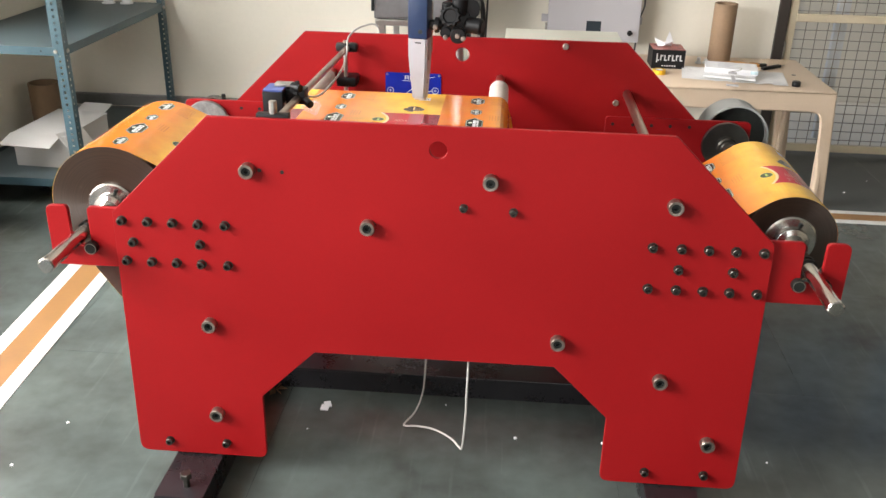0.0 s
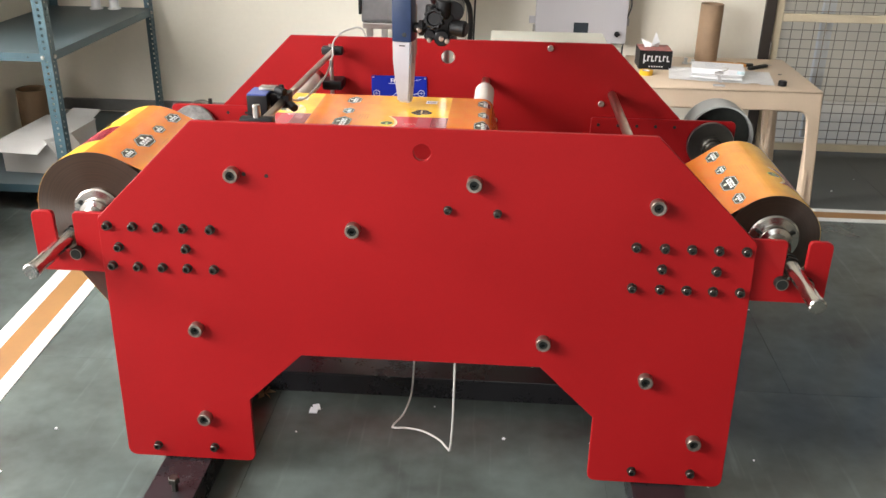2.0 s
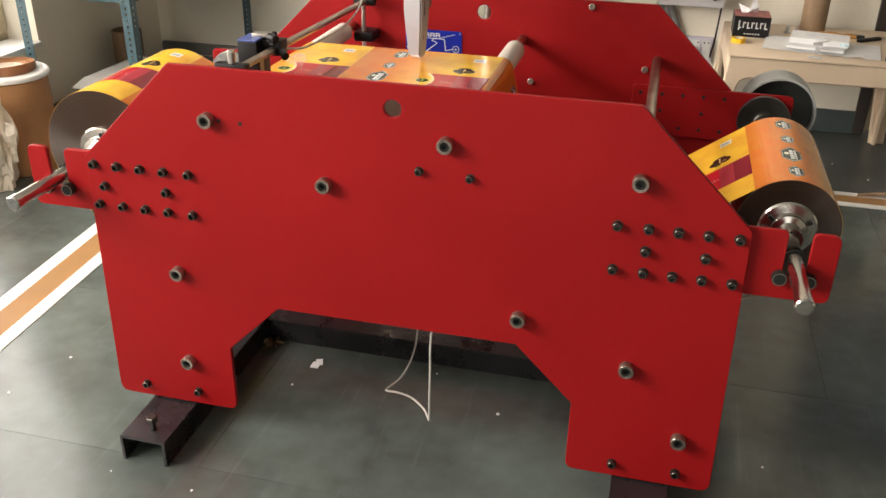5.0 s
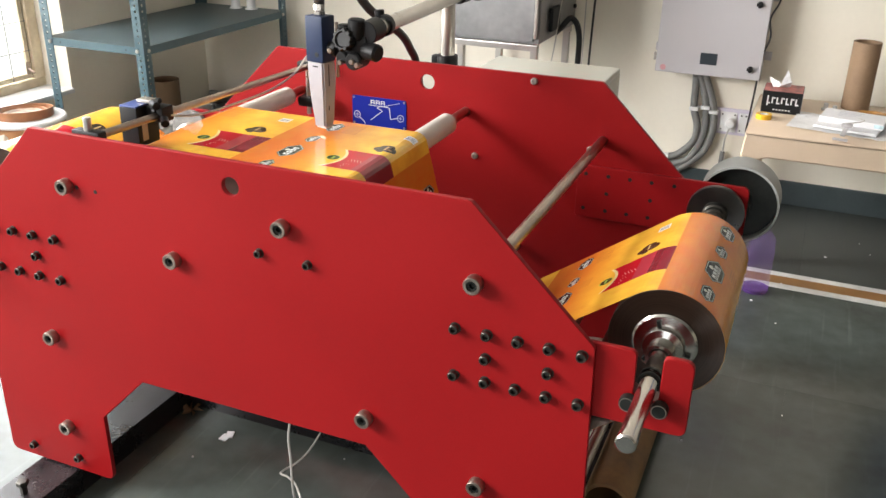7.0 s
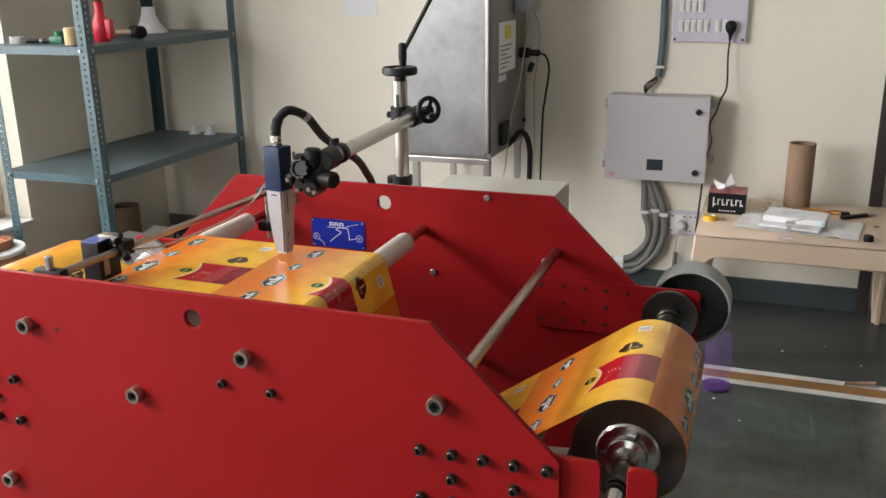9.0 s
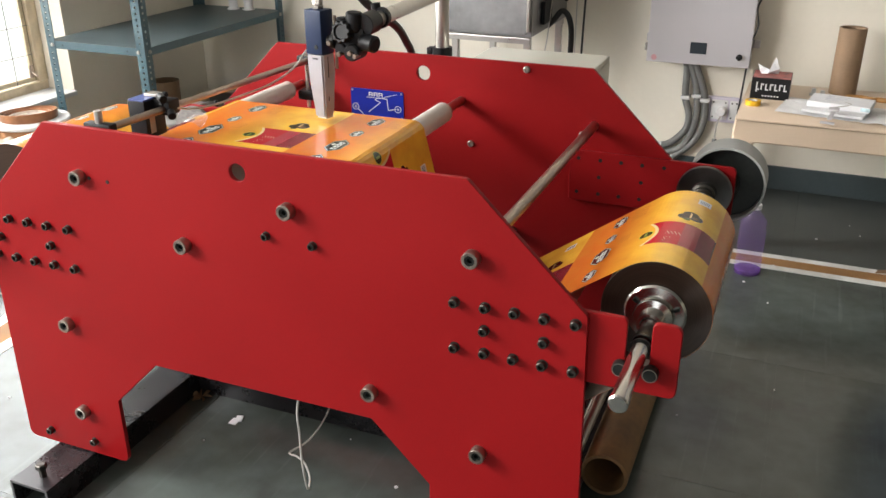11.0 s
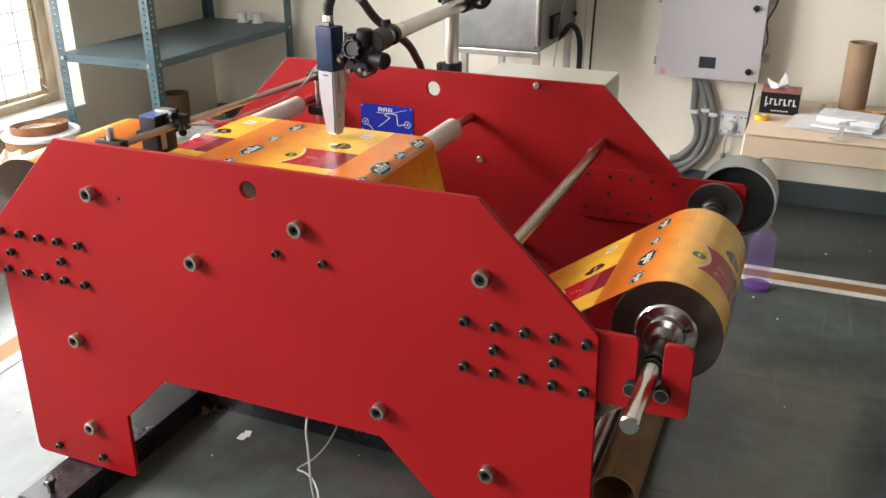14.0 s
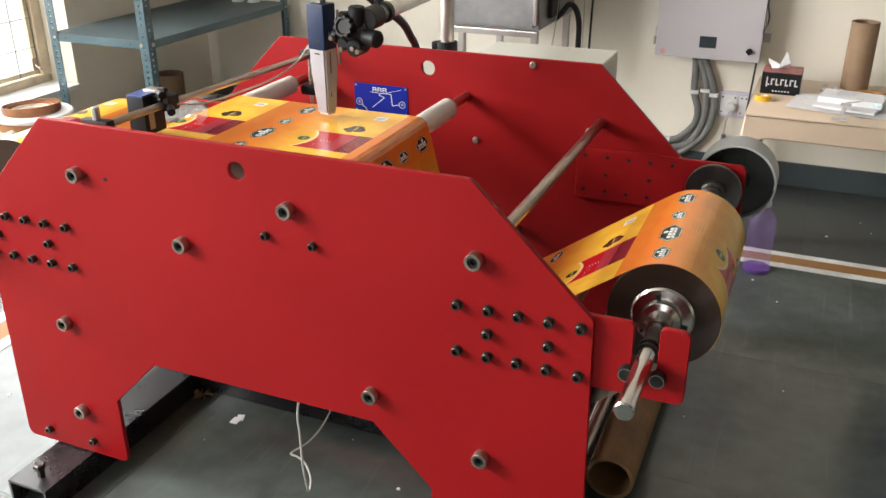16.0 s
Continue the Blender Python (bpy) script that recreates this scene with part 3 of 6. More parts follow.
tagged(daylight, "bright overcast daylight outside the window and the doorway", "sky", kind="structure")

# steel mesh gate in the north wall
gate = tagged(new("door_1"), "cream steel gate with wire mesh panels", "gate", kind="structure")
part("door_frame", box(1.462, 1.515, NORTH - 0.02, NORTH + 0.12, 0.0, 2.199, 0.003), DARKFRAME, gate, "dark brown door frame", smooth=0)
bm = box(1.522, 1.562, NORTH + 0.0, NORTH + 0.03, 0.02, 2.15, 0.004)
box(2.30, 2.34, NORTH, NORTH + 0.03, 0.02, 2.15, 0.004, bm=bm)
for zz in (0.02, 0.71, 1.42, 2.11):
    box(1.5625, 2.2995, NORTH, NORTH + 0.028, zz, zz + 0.042, 0.004, bm=bm)
part("gate_frame", bm, GATE, gate, smooth=0)
bm = bmesh.new()
for i in range(1, 14):
    xx = 1.562 + i * 0.0568
    box(xx - 0.0017, xx + 0.0017, NORTH + 0.0128, NORTH + 0.0162, 0.06, 2.11, bm=bm)
for i in range(42):
    zz = 0.085 + i * 0.0485
    box(1.56, 2.30, NORTH + 0.0162, NORTH + 0.0204, zz - 0.0017, zz + 0.0017, bm=bm)
# wire colour darkened to read as a silhouette against the bright outside
part("mesh_panel", bm, mat("silhouette_mesh_wire", (0.22, 0.18, 0.13), 0.5, var=0.2, scale=20), gate, "welded wire mesh", smooth=0)
for zz in (0.52, 1.5):
    bm = box(1.513, 1.526, NORTH - 0.012, NORTH - 0.001, zz, zz + 0.09, 0.002)
    rod((1.519, NORTH - 0.014, zz + 0.005), (1.519, NORTH - 0.014, zz + 0.085), 0.006, bm=bm)
    part("hinge", bm, ZINC, gate, "grey steel hinge")
bm = box(1.87, 1.935, NORTH + 0.32, NORTH + 0.36, 0.0, 2.3, 0.006)
tagged(part("trim_post", bm, WHITE, None), "white painted post behind the gate", "post", kind="structure")
bm = box(0.5, 5.0, NORTH + 2.0, NORTH + 2.1, -0.2, 2.3)
tagged(part("backdrop", bm, OUTSIDE, None, "", 0), "pale wall outside the gate", "wall", kind="structure")
# a raised strip stands in for the dark line on that wall
bm = box(2.03, 2.06, NORTH + 1.96, NORTH + 1.999, -0.2, 2.2, 0.003)
tagged(part("trim_crack", bm, ZINC, None), "thin grey strip drawn for a dark line on the outside wall", "pipe", kind="structure")

# lane marking tape on the floor: white, tan, white
def tape(name, pts, material, label, z):
    bm = bmesh.new()
    low = [bm.verts.new((x, y, 0.0)) for x, y in pts]
    top = [bm.verts.new((x, y, z)) for x, y in pts]
    bm.faces.new(top)
    for i in range(4):
        bm.faces.new((low[i], low[(i + 1) % 4], top[(i + 1) % 4], top[i]))
    ob = part(name, bm, material, None, "", 0)
    return tagged(ob, label, "floor tape", kind="structure")


def lane(x, y):
    return x - 0.055 * (y - 2.0), y


for mark, (a, b), material, label in (
        ("trim_white", (-1.497, -1.445), LINE_WHITE, "white tape edge of the floor lane"),
        ("trim_tan", (-1.4448, -1.3552), LINE_TAN, "tan brown tape of the floor lane"),
        ("trim_white", (-1.355, -1.305), LINE_WHITE, "white tape edge of the floor lane")):
    tape(mark, [lane(a, -1.5), lane(b, -1.5), lane(b, 3.78), lane(a, 3.78)], material, label, 0.0025)
for mark, (a, b), material, label in (
        ("trim_white", (3.775, 3.814), LINE_WHITE, "white tape edge of the floor lane"),
        ("trim_tan", (3.8142, 3.8858), LINE_TAN, "tan brown tape of the floor lane"),
        ("trim_white", (3.886, 3.925), LINE_WHITE, "scuffed white tape edge of the floor lane")):
    tape(mark, [(-1.36, a), (3.2, a - 0.012), (3.2, b - 0.012), (-1.36, b)], material, label, 0.0025)

# ---- on the north wall ----
panel = thing("distribution_box", "light grey steel distribution box on the wall", "electrical box", (0.516, NORTH, 0.799))
part("body", box(-0.228, 0.228, -0.135, 0.0, -0.194, 0.194, 0.004), PANEL, panel, smooth=0)
door = part("door", box(-0.2325, 0.2325, -0.152, -0.1355, -0.198, 0.198, 0.005), PANEL, panel, smooth=0)
part("display", box(-0.036, 0.038, -0.155, -0.1515, -0.147, -0.095, 0.002), SCREEN, door, "dark display window", smooth=0)
for zz in (0.132, -0.148):
    bm = lathe([(0, 0), (0.013, 0), (0.013, 0.008), (0, 0.008)], (0.185, -0.152, zz), (0, -1, 0), 18)
    box(0.171, 0.199, -0.172, -0.158, zz - 0.006, zz + 0.006, 0.003, bm=bm)
    box(0.179, 0.191, -0.170, -0.158, zz - 0.014, zz + 0.014, 0.003, bm=bm)
    part("knob", bm, BLACK, door, "black winged knob")
for zz in (0.15, -0.13):
    part("hinge", box(-0.244, -0.2330, -0.150, -0.134, zz - 0.018, zz + 0.018, 0.003), ZINC, panel)
part("sticker", lathe([(0, 0), (0.013, 0), (0.013, 0.0008), (0, 0.0008)], (-0.197, -0.1525, -0.176), (0, -1, 0), 20), PINK, door, "small red sticker")
for sx in (-1, 1):
    for zz in (0.15, -0.11):
        part("mounting_lug", box(sx * 0.2285 if sx > 0 else -0.260, 0.260 if sx > 0 else -0.2285, -0.02, -0.001, zz - 0.018, zz + 0.018, 0.002), PANEL, panel, smooth=0)

for path, clip in (([(0.458, 0.605), (0.461, 0.569), (0.465, 0.51), (0.469, 0.419), (0.494, 0.337), (0.487, 0.260), (0.427, 0.188), (0.375, 0.165), (0.33, 0.158)], (0.470, 0.419)),
                   ([(0.480, 0.605), (0.484, 0.566), (0.512, 0.488), (0.525, 0.425), (0.531, 0.332), (0.515, 0.245), (0.474, 0.168), (0.41, 0.136), (0.33, 0.130)], (0.522, 0.430)),
                   ([(0.500, 0.605), (0.506, 0.568), (0.546, 0.472), (0.564, 0.400), (0.567, 0.306), (0.534, 0.207), (0.445, 0.118), (0.39, 0.104), (0.33, 0.100)], (0.562, 0.412))):
    c = thing("conduit", "grey flexible conduit from the distribution box", "conduit", (0, 0, 0), "conduits under the box")
    part("hose", sweep([(x, NORTH - (0.07 if z > 0.6 else 0.035), z) for x, z in path], 0.0165, 12, 22, ribs=0.06), CONDUIT, c)
    part("clip", box(clip[0] - 0.021, clip[0] + 0.021, NORTH - 0.058, NORTH - 0.001, clip[1] - 0.009, clip[1] + 0.009, 0.004), WHITE, c, "white clip", smooth=0)
    part("coupling", rod((path[-1][0] + 0.002, NORTH - 0.035, path[-1][1]), (path[-1][0] + 0.05, NORTH - 0.035, path[-1][1] + 0.004), 0.0225, 16), WHITE, c, "white coupling")
duct = thing("cable_duct", "pale grey cable duct low on the wall", "duct", (0.0, NORTH, 0.0))
part("duct", box(0.02, 0.34, -0.03, -0.001, 0.135, 0.165, 0.003), CABLE, duct, smooth=0)
part("duct", box(0.02, 0.34, -0.03, -0.001, 0.092, 0.122, 0.003), CABLE, duct, smooth=0)

riser = thing("riser_conduit", "grey conduit with black cables looped into the box", "conduit")
part("hose", sweep([(0.50, NORTH - 0.018, 1.9), (0.505, NORTH - 0.018, 1.5), (0.507, NORTH - 0.018, 1.22), (0.496, NORTH - 0.018, 1.07)], 0.0165, 12, 10), mat("blue_grey_pvc", (0.12, 0.155, 0.17), 0.45), riser)
part("clip", box(0.474, 0.522, NORTH - 0.036, NORTH - 0.001, 1.110, 1.123, 0.003), WHITE, riser, "white clip", smooth=0)
for k in range(4):
    part("wire", sweep([(0.494, NORTH - 0.02, 1.075), (0.488 - 0.012 * k, NORTH - 0.03 - 0.006 * k, 1.045), (0.455 - 0.006 * k, NORTH - 0.035, 1.012 + 0.004 * k), (0.446, NORTH - 0.05, 0.996), (0.462 + 0.006 * k, NORTH - 0.05, 0.986)], 0.0035, 6, 6), RUBBER if k % 2 else mat("brown_wire", (0.05, 0.02, 0.012), 0.5), riser)

board = thing("switch_board", "white switch board with two rows of switches", "switch board", (0.708, NORTH, 1.349))
part("plate", box(-0.16, 0.165, -0.03, 0.0, -0.118, 0.17, 0.006), LILAC, board, smooth=0)
for row, zz, xs in ((0, 0.045, [-0.122 + 0.028 * i for i in range(4)]), (1, -0.045, [-0.122 + 0.028 * i for i in range(5)] + [0.040, 0.072])):
    for x in xs:
        sw = part("switch", box(x - 0.0122, x + 0.0122, -0.036, -0.0295, zz - 0.030, zz + 0.030, 0.003), WHITE, board, smooth=0)
        part("rocker", box(x - 0.0085, x + 0.0085, -0.043, -0.0362, zz - 0.018, zz + 0.016, 0.003), WHITE, sw, smooth=0)
for x, zz in ((-0.147, -0.105), (0.15, -0.105)):
    part("screw", lathe([(0, 0), (0.006, 0), (0.005, 0.003), (0, 0.003)], (x, -0.03, zz), (0, -1, 0), 12), OXIDE, board)
plug = thing("power_plug", "black three pin plug with a hanging cable", "plug", (0.806, NORTH - 0.037, 1.300))
bm = lathe([(0, 0.030), (0.012, 0.028), (0.022, 0.019), (0.0255, 0.004), (0.0225, -0.012), (0.013, -0.026), (0.0085, -0.036), (0.0075, -0.055), (0, -0.055)], (0, -0.018, 0), (0, 0, 1), 24)
for v in bm.verts:
    v.co.y = -0.018 + (v.co.y + 0.018) * 0.68
part("body", bm, BLACK, plug)
part("cord", sweep([(0, -0.018, -0.052), (-0.003, -0.020, -0.13), (0.002, -0.03, -0.262), (-0.018, -0.06, -0.315), (-0.031, -0.085, -0.365), (-0.055, -0.105, -0.428), (-0.043, -0.11, -0.508), (-0.068, -0.11, -0.600), (-0.069, -0.11, -0.695), (-0.076, -0.105, -0.835), (-0.085, -0.06, -0.95)], 0.0042, 8, 8), RUBBER, plug)

sock = thing("socket_outlet", "white double socket outlet with a round plug", "socket", (0.645, NORTH, 0.368))
part("plate", box(-0.088, 0.088, -0.02, 0.0, -0.062, 0.062, 0.005), LILAC, sock, smooth=0)
for x0, x1 in ((-0.052, 0.024), (0.034, 0.075)):
    part("socket_face", box(x0, x1, -0.025, -0.0195, -0.048, 0.048, 0.003), WHITE, sock, smooth=0)
for x, zz in ((-0.042, 0.036), (0.014, 0.036), (-0.042, -0.036), (0.044, 0.036), (0.065, 0.036), (0.044, -0.036)):
    part("pin_hole", lathe([(0, 0), (0.0042, 0), (0.0042, 0.0008), (0, 0.0008)], (x, -0.0252, zz), (0, -1, 0), 10), OXIDE, sock)
bm = lathe([(0, 0), (0.024, 0), (0.024, 0.018), (0.017, 0.03), (0, 0.031)], (0.0, -0.0255, -0.004), (0, -1, 0), 20)
part("plug", bm, WHITE, sock, "round white plug")
part("cord", sweep([(0.0, -0.045, -0.022), (-0.014, -0.05, -0.07), (-0.016, -0.04, -0.11), (-0.018, -0.03, -0.15), (-0.02, -0.03, -0.22), (-0.02, -0.03, -0.30)], 0.0042, 8, 6), CABLE, sock)
part("sleeve", rod((-0.0175, -0.03, -0.145), (-0.02, -0.03, -0.26), 0.011, 12), CONDUIT, sock, "dark grey sleeve")

sheet = thing("paper_notice", "blank white paper notice on the wall", "paper", (-1.033, NORTH, 1.455))
part("page", box(-0.095, 0.095, -0.0025, -0.0005, -0.11, 0.14), PAPER, sheet, smooth=0)

# ---- stainless printer cabinet on its stand ----
prn = thing("printer_cabinet", "brushed stainless steel printer cabinet on a tube stand", "cabinet", (0, 0, 0))
CX0, CX1, CY0, CY1 = -0.533, -0.135, 4.10, 4.684
prof = rounded([(CX0, 0.765, 0.006), (CX1, 0.765, 0.006), (CX1, 1.68, 0.006), (CX0 + 0.275, 1.68, 0.006), (CX0, 1.215, 0.01)], 3)
part("body", slab(prof, CY0 + 0.012, CY1, edge=0.002), STAINLESS, prn, smooth=0)
pr2 = rounded([(CX0 + 0.012, 0.776, 0.006), (CX1 - 0.024, 0.776, 0.006), (CX1 - 0.024, 1.668, 0.006), (CX0 + 0.287, 1.668, 0.006), (CX0 + 0.012, 1.212, 0.01)], 3)
part("side_panel", slab(pr2, CY0, CY0 + 0.0115, edge=0.002), STAINLESS, prn, smooth=0)
part("edge_strip", box(CX1 - 0.022, CX1 - 0.008, CY0 - 0.006, CY0 + 0.0115, 0.79, 1.66, 0.003), STEEL, prn, smooth=0)
slant = Vector((CX0 + 0.275, 0, 1.68)) - Vector((CX0, 0, 1.215))
bm = box(-0.0055, 0.0055, -0.025, 0.025, 0.0, slant.length - 0.01, 0.003)
facing(bm, pose(CX0 - 0.008, CY0 + 0.03, 1.225, 0, math.degrees(math.atan2(slant.x, slant.z)), 0))
part("gasket", bm, OXIDE, prn, "black gasket along the sloped edge", smooth=0)
bm = box(CX0 - 0.012, CX0 - 0.001, CY0, CY0 + 0.05, 0.80, 1.2, 0.003)
part("hinge_strip", bm, OXIDE, prn, smooth=0)
part("rating_label", box(CX1 + 0.0005, CX1 + 0.002, CY0 + 0.12, CY0 + 0.39, 1.122, 1.341, 0), PAPER, prn, "white rating label with a yellow block", smooth=0)
part("label_block", box(CX1 + 0.0021, CX1 + 0.003, CY0 + 0.21, CY0 + 0.31, 1.265, 1.325, 0), mat("label_yellow", (0.66, 0.60, 0.10), 0.5), prn, smooth=0)
for k in range(6):
    part("label_bar", box(CX1 + 0.0021, CX1 + 0.003, CY0 + 0.14, CY0 + 0.24 + 0.04 * (k % 3), 1.140 + 0.019 * k, 1.146 + 0.019 * k), mat("label_ink", (0.2, 0.2, 0.2), 0.6) if k == 0 else bpy.data.materials["label_ink"], prn, smooth=0)
part("small_label", box(CX1 + 0.0005, CX1 + 0.002, CY0 + 0.115, CY0 + 0.235, 1.085, 1.112), PAPER, prn, smooth=0)
part("power_switch", box(CX1 + 0.0005, CX1 + 0.018, CY0 + 0.14, CY0 + 0.26, 0.80, 0.90, 0.004), BLACK, prn, smooth=0)
bm = rod((CX1, CY0 + 0.48, 1.185), (CX1 + 0.045, CY0 + 0.48, 1.185), 0.024)
rod((CX1 + 0.045, CY0 + 0.48, 1.185), (CX1 + 0.095, CY0 + 0.49, 1.183), 0.015, bm=bm)
part("connector", bm, BLACK, prn)
part("connector", rod((CX1 + 0.04, CY0 + 0.50, 1.118), (CX1 + 0.058, CY0 + 0.50, 1.112), 0.024), BLACK, prn)
part("vent_knob", rod((CX1, CY0 + 0.55, 0.855), (CX1 + 0.012, CY0 + 0.55, 0.855), 0.010), BLACK, prn)
part("top_connector", box(CX1 + 0.0005, CX1 + 0.07, CY0 + 0.37, CY0 + 0.56, 1.372, 1.43, 0.010), SILVER, prn)
part("power_cord", sweep([(CX1 + 0.095, CY0 + 0.49, 1.183), (CX1 + 0.122, CY0 + 0.50, 1.165), (CX1 + 0.137, CY0 + 0.50, 1.10), (CX1 + 0.120, CY0 + 0.50, 0.96), (CX1 + 0.110, CY0 + 0.50, 0.84), (CX1 + 0.10, CY0 + 0.50, 0.2), (CX1 + 0.1, CY0 + 0.50, 0.01)], 0.005, 8, 8), RUBBER, prn)
part("signal_cable", sweep([(CX1 + 0.05, CY0 + 0.45, 1.372), (CX1 + 0.04, CY0 + 0.42, 1.22), (CX1 + 0.035, CY0 + 0.34, 1.05), (CX1 + 0.02, CY0 + 0.25, 0.90), (CX1 + 0.015, CY0 + 0.20, 0.72), (CX1 + 0.01, CY0 + 0.1, 0.55)], 0.003, 6, 8), CABLE, prn)
part("signal_cable", sweep([(CX1 + 0.055, CY0 + 0.52, 1.372), (CX1 + 0.082, CY0 + 0.52, 1.29), (CX1 + 0.075, CY0 + 0.52, 1.15), (CX1 + 0.062, CY0 + 0.52, 1.02), (CX1 + 0.066, CY0 + 0.52, 0.85), (CX1 + 0.066, CY0 + 0.52, 0.5)], 0.003, 6, 8), CABLE, prn)
part("umbilical", sweep([(CX1 - 0.01, CY0 + 0.29, 0.77), (CX1 + 0.02, CY0 + 0.29, 0.80), (CX1 + 0.055, CY0 + 0.3, 0.84), (CX1 + 0.085, CY0 + 0.32, 0.80), (CX1 + 0.095, CY0 + 0.33, 0.70), (CX1 + 0.08, CY0 + 0.33, 0.5), (CX1 + 0.03, CY0 + 0.2, 0.2)], 0.013, 10, 8), RUBBER, prn, "thick black umbilical hose")
for x in (CX0 + 0.02, CX1 - 0.04):
    for y in (CY0 + 0.02, CY1 - 0.05):
        part("stand_leg", box(x, x + 0.03, y, y + 0.03, 0.0, 0.735, 0.003), STEEL, prn, "stainless tube leg", smooth=0)
for y in (CY0 + 0.004, CY1 - 0.05):
    part("stand_rail", box(CX0 + 0.005, CX1 - 0.005, y, y + 0.03, 0.7355, 0.762, 0.003), STEEL, prn, smooth=0)
part("stand_shelf", box(CX0 + 0.02, CX1 - 0.01, CY0 + 0.2, CY0 + 0.23, 0.20, 0.23, 0.003), STEEL, prn, smooth=0)

# ---- slotted angle rack ----
rack = thing("shelving_rack", "blue grey slotted angle steel rack with loosely filled shelves", "shelf rack", (0, 0, 0))
RX0, RX1, RY0, RY1 = -2.300, -1.737, 3.513, 4.665
LEG_W, PITCH = 0.046, 0.0262


def slotted_leg(sx, sy, high, slots=True):
    """Angle upright, its corner at the origin; the flanges run along sx and sy."""
    bm = bmesh.new()
    t = 0.0022
    n = int(high / PITCH) if slots else 0
    for along, s in (("x", sx), ("y", sy)):
        def strip(a, b, c, d):
            if along == "x":
                box(min(s * a, s * b), max(s * a, s * b), min(0, sy * t), max(0, sy * t), c, d, bm=bm)
            else:
                box(min(0, sx * t), max(0, sx * t), min(s * a, s * b), max(s * a, s * b), c, d, bm=bm)
        strip(t if along == "y" else 0.0, 0.017, 0, high)
        strip(0.027 if slots else 0.017, LEG_W, 0, high)
        for k in range(n):
            strip(0.017, 0.027, k * PITCH, k * PITCH + PITCH - (0.011 if k % 2 else 0.0095))
    return bm


for x, y, sx, sy in ((RX0, RY0, 1, 1), (RX1, RY0, -1, 1), (RX0, RY1, 1, -1), (RX1, RY1, -1, -1)):
    foot = 0.615 if (x, y) == (RX0, RY1) else 0.0  # the hind one ends under the middle shelf
    leg = part("upright", slotted_leg(sx, sy, 2.3 - foot, not foot), STEELBLUE, rack, "perforated angle upright", smooth=0)
    leg.location = (x, y, foot)
bolt_me = mesh_of("bolt", lathe([(0, 0), (0.009, 0), (0.009, 0.003), (0.007, 0.006), (0, 0.007)], (0, 0, 0), (0, -1, 0), 10), ZINC, 40)
for z in (0.125, 0.708, 1.271, 1.86):
    sh = part("shelf", box(RX0 + 0.003, RX1 - 0.003, RY0 + 0.003, RY1 - 0.003, z - 0.0015, z, 0), DUSTY, rack, "dusty folded sheet steel shelf", smooth=0)
    for a, b, c, d in ((RX0 + 0.003, RX1 - 0.003, RY0 + 0.0025, RY0 + 0.004), (RX0 + 0.003, RX1 - 0.003, RY1 - 0.004, RY1 - 0.0025), (RX0 + 0.0025, RX0 + 0.004, RY0 + 0.004, RY1 - 0.004), (RX1 - 0.004, RX1 - 0.0025, RY0 + 0.004, RY1 - 0.004)):
        part("shelf_lip", box(a, b, c, d, z - 0.036, z - 0.0015), STEELBLUE, sh, smooth=0)
    for x, y, rz in ((RX0 + 0.032, RY0, 0), (RX1 - 0.035, RY0, 0), (RX1, RY0 + 0.032, 90), (RX1, RY1 - 0.032, 90)):
        again("bolt", bolt_me, sh, (x, y, z - 0.018), (0, 0, rz))
    for x in (RX0 + 0.09, RX1 - 0.10):
        part("hole_plug", lathe([(0, 0), (0.004, 0), (0.004, 0.0006), (0, 0.0006)], (x, RY0 + 0.0024, z - 0.018), (0, -1, 0), 8), OXIDE, sh)

# on the top shelf in view
Z = 1.271
cup = thing("tape_roll", "small roll of white tape on the shelf", "tape", (-2.222, 3.63, Z))
part("roll", pipe((0, 0, 0), (0, 0, 0.030), 0.031, 0.010), PAPER, cup)
tool = thing("marker_tool", "black handled hand tool lying on the shelf", "tool", (-2.095, 3.63, Z))
bm = rod((-0.07, 0.0, 0.012), (0.05, 0.03, 0.012), 0.011)
rod((0.05, 0.03, 0.012), (0.09, 0.04, 0.012), 0.005, bm=bm)
part("handle", bm, BLACK, tool)
part("band", rod((-0.01, 0.015, 0.012), (0.005, 0.019, 0.012), 0.0118), SILVER, tool)
glue = thing("green_dispenser", "small dark green plastic dispenser on the shelf", "dispenser", (-1.995, 3.645, Z))
bm = box(-0.045, 0.03, -0.02, 0.02, 0.0, 0.035, 0.01)
rod((0.0, 0, 0.035), (0.0, 0, 0.055), 0.02, bm=bm)
part("body", bm, GREEN, glue)
cork = thing("masking_tape", "cream roll of masking tape standing on the shelf", "tape", (-1.885, 3.595, Z))
part("roll", rod((0, 0, 0), (0, 0, 0.075), 0.028, 24, 0.004), mat("cream_tape", (0.66, 0.48, 0.25), 0.6), cork)
can = thing("oil_bottle", "red plastic bottle with a hook neck on the shelf", "bottle", (-1.89, 3.80, Z))
part("body", lathe([(0, 0), (0.034, 0.0), (0.038, 0.006), (0.038, 0.085), (0.034, 0.10), (0.022, 0.125), (0.019, 0.16), (0.022, 0.165), (0.022, 0.175), (0, 0.176)], (0, 0, 0), (0, 0, 1), 24), REDPLASTIC, can)
part("grip", box(0.03, 0.062, -0.018, 0.018, 0.012, 0.10, 0.01), REDPLASTIC, can)
part("cap", rod((0, 0, 0.176), (0, 0, 0.205), 0.014, 16), mat("dark_red_cap", (0.16, 0.02, 0.02), 0.4), can)
part("nozzle", sweep([(0, 0, 0.2), (-0.012, 0, 0.225), (-0.03, 0, 0.245)], 0.0035, 6, 5), PAPER, can)
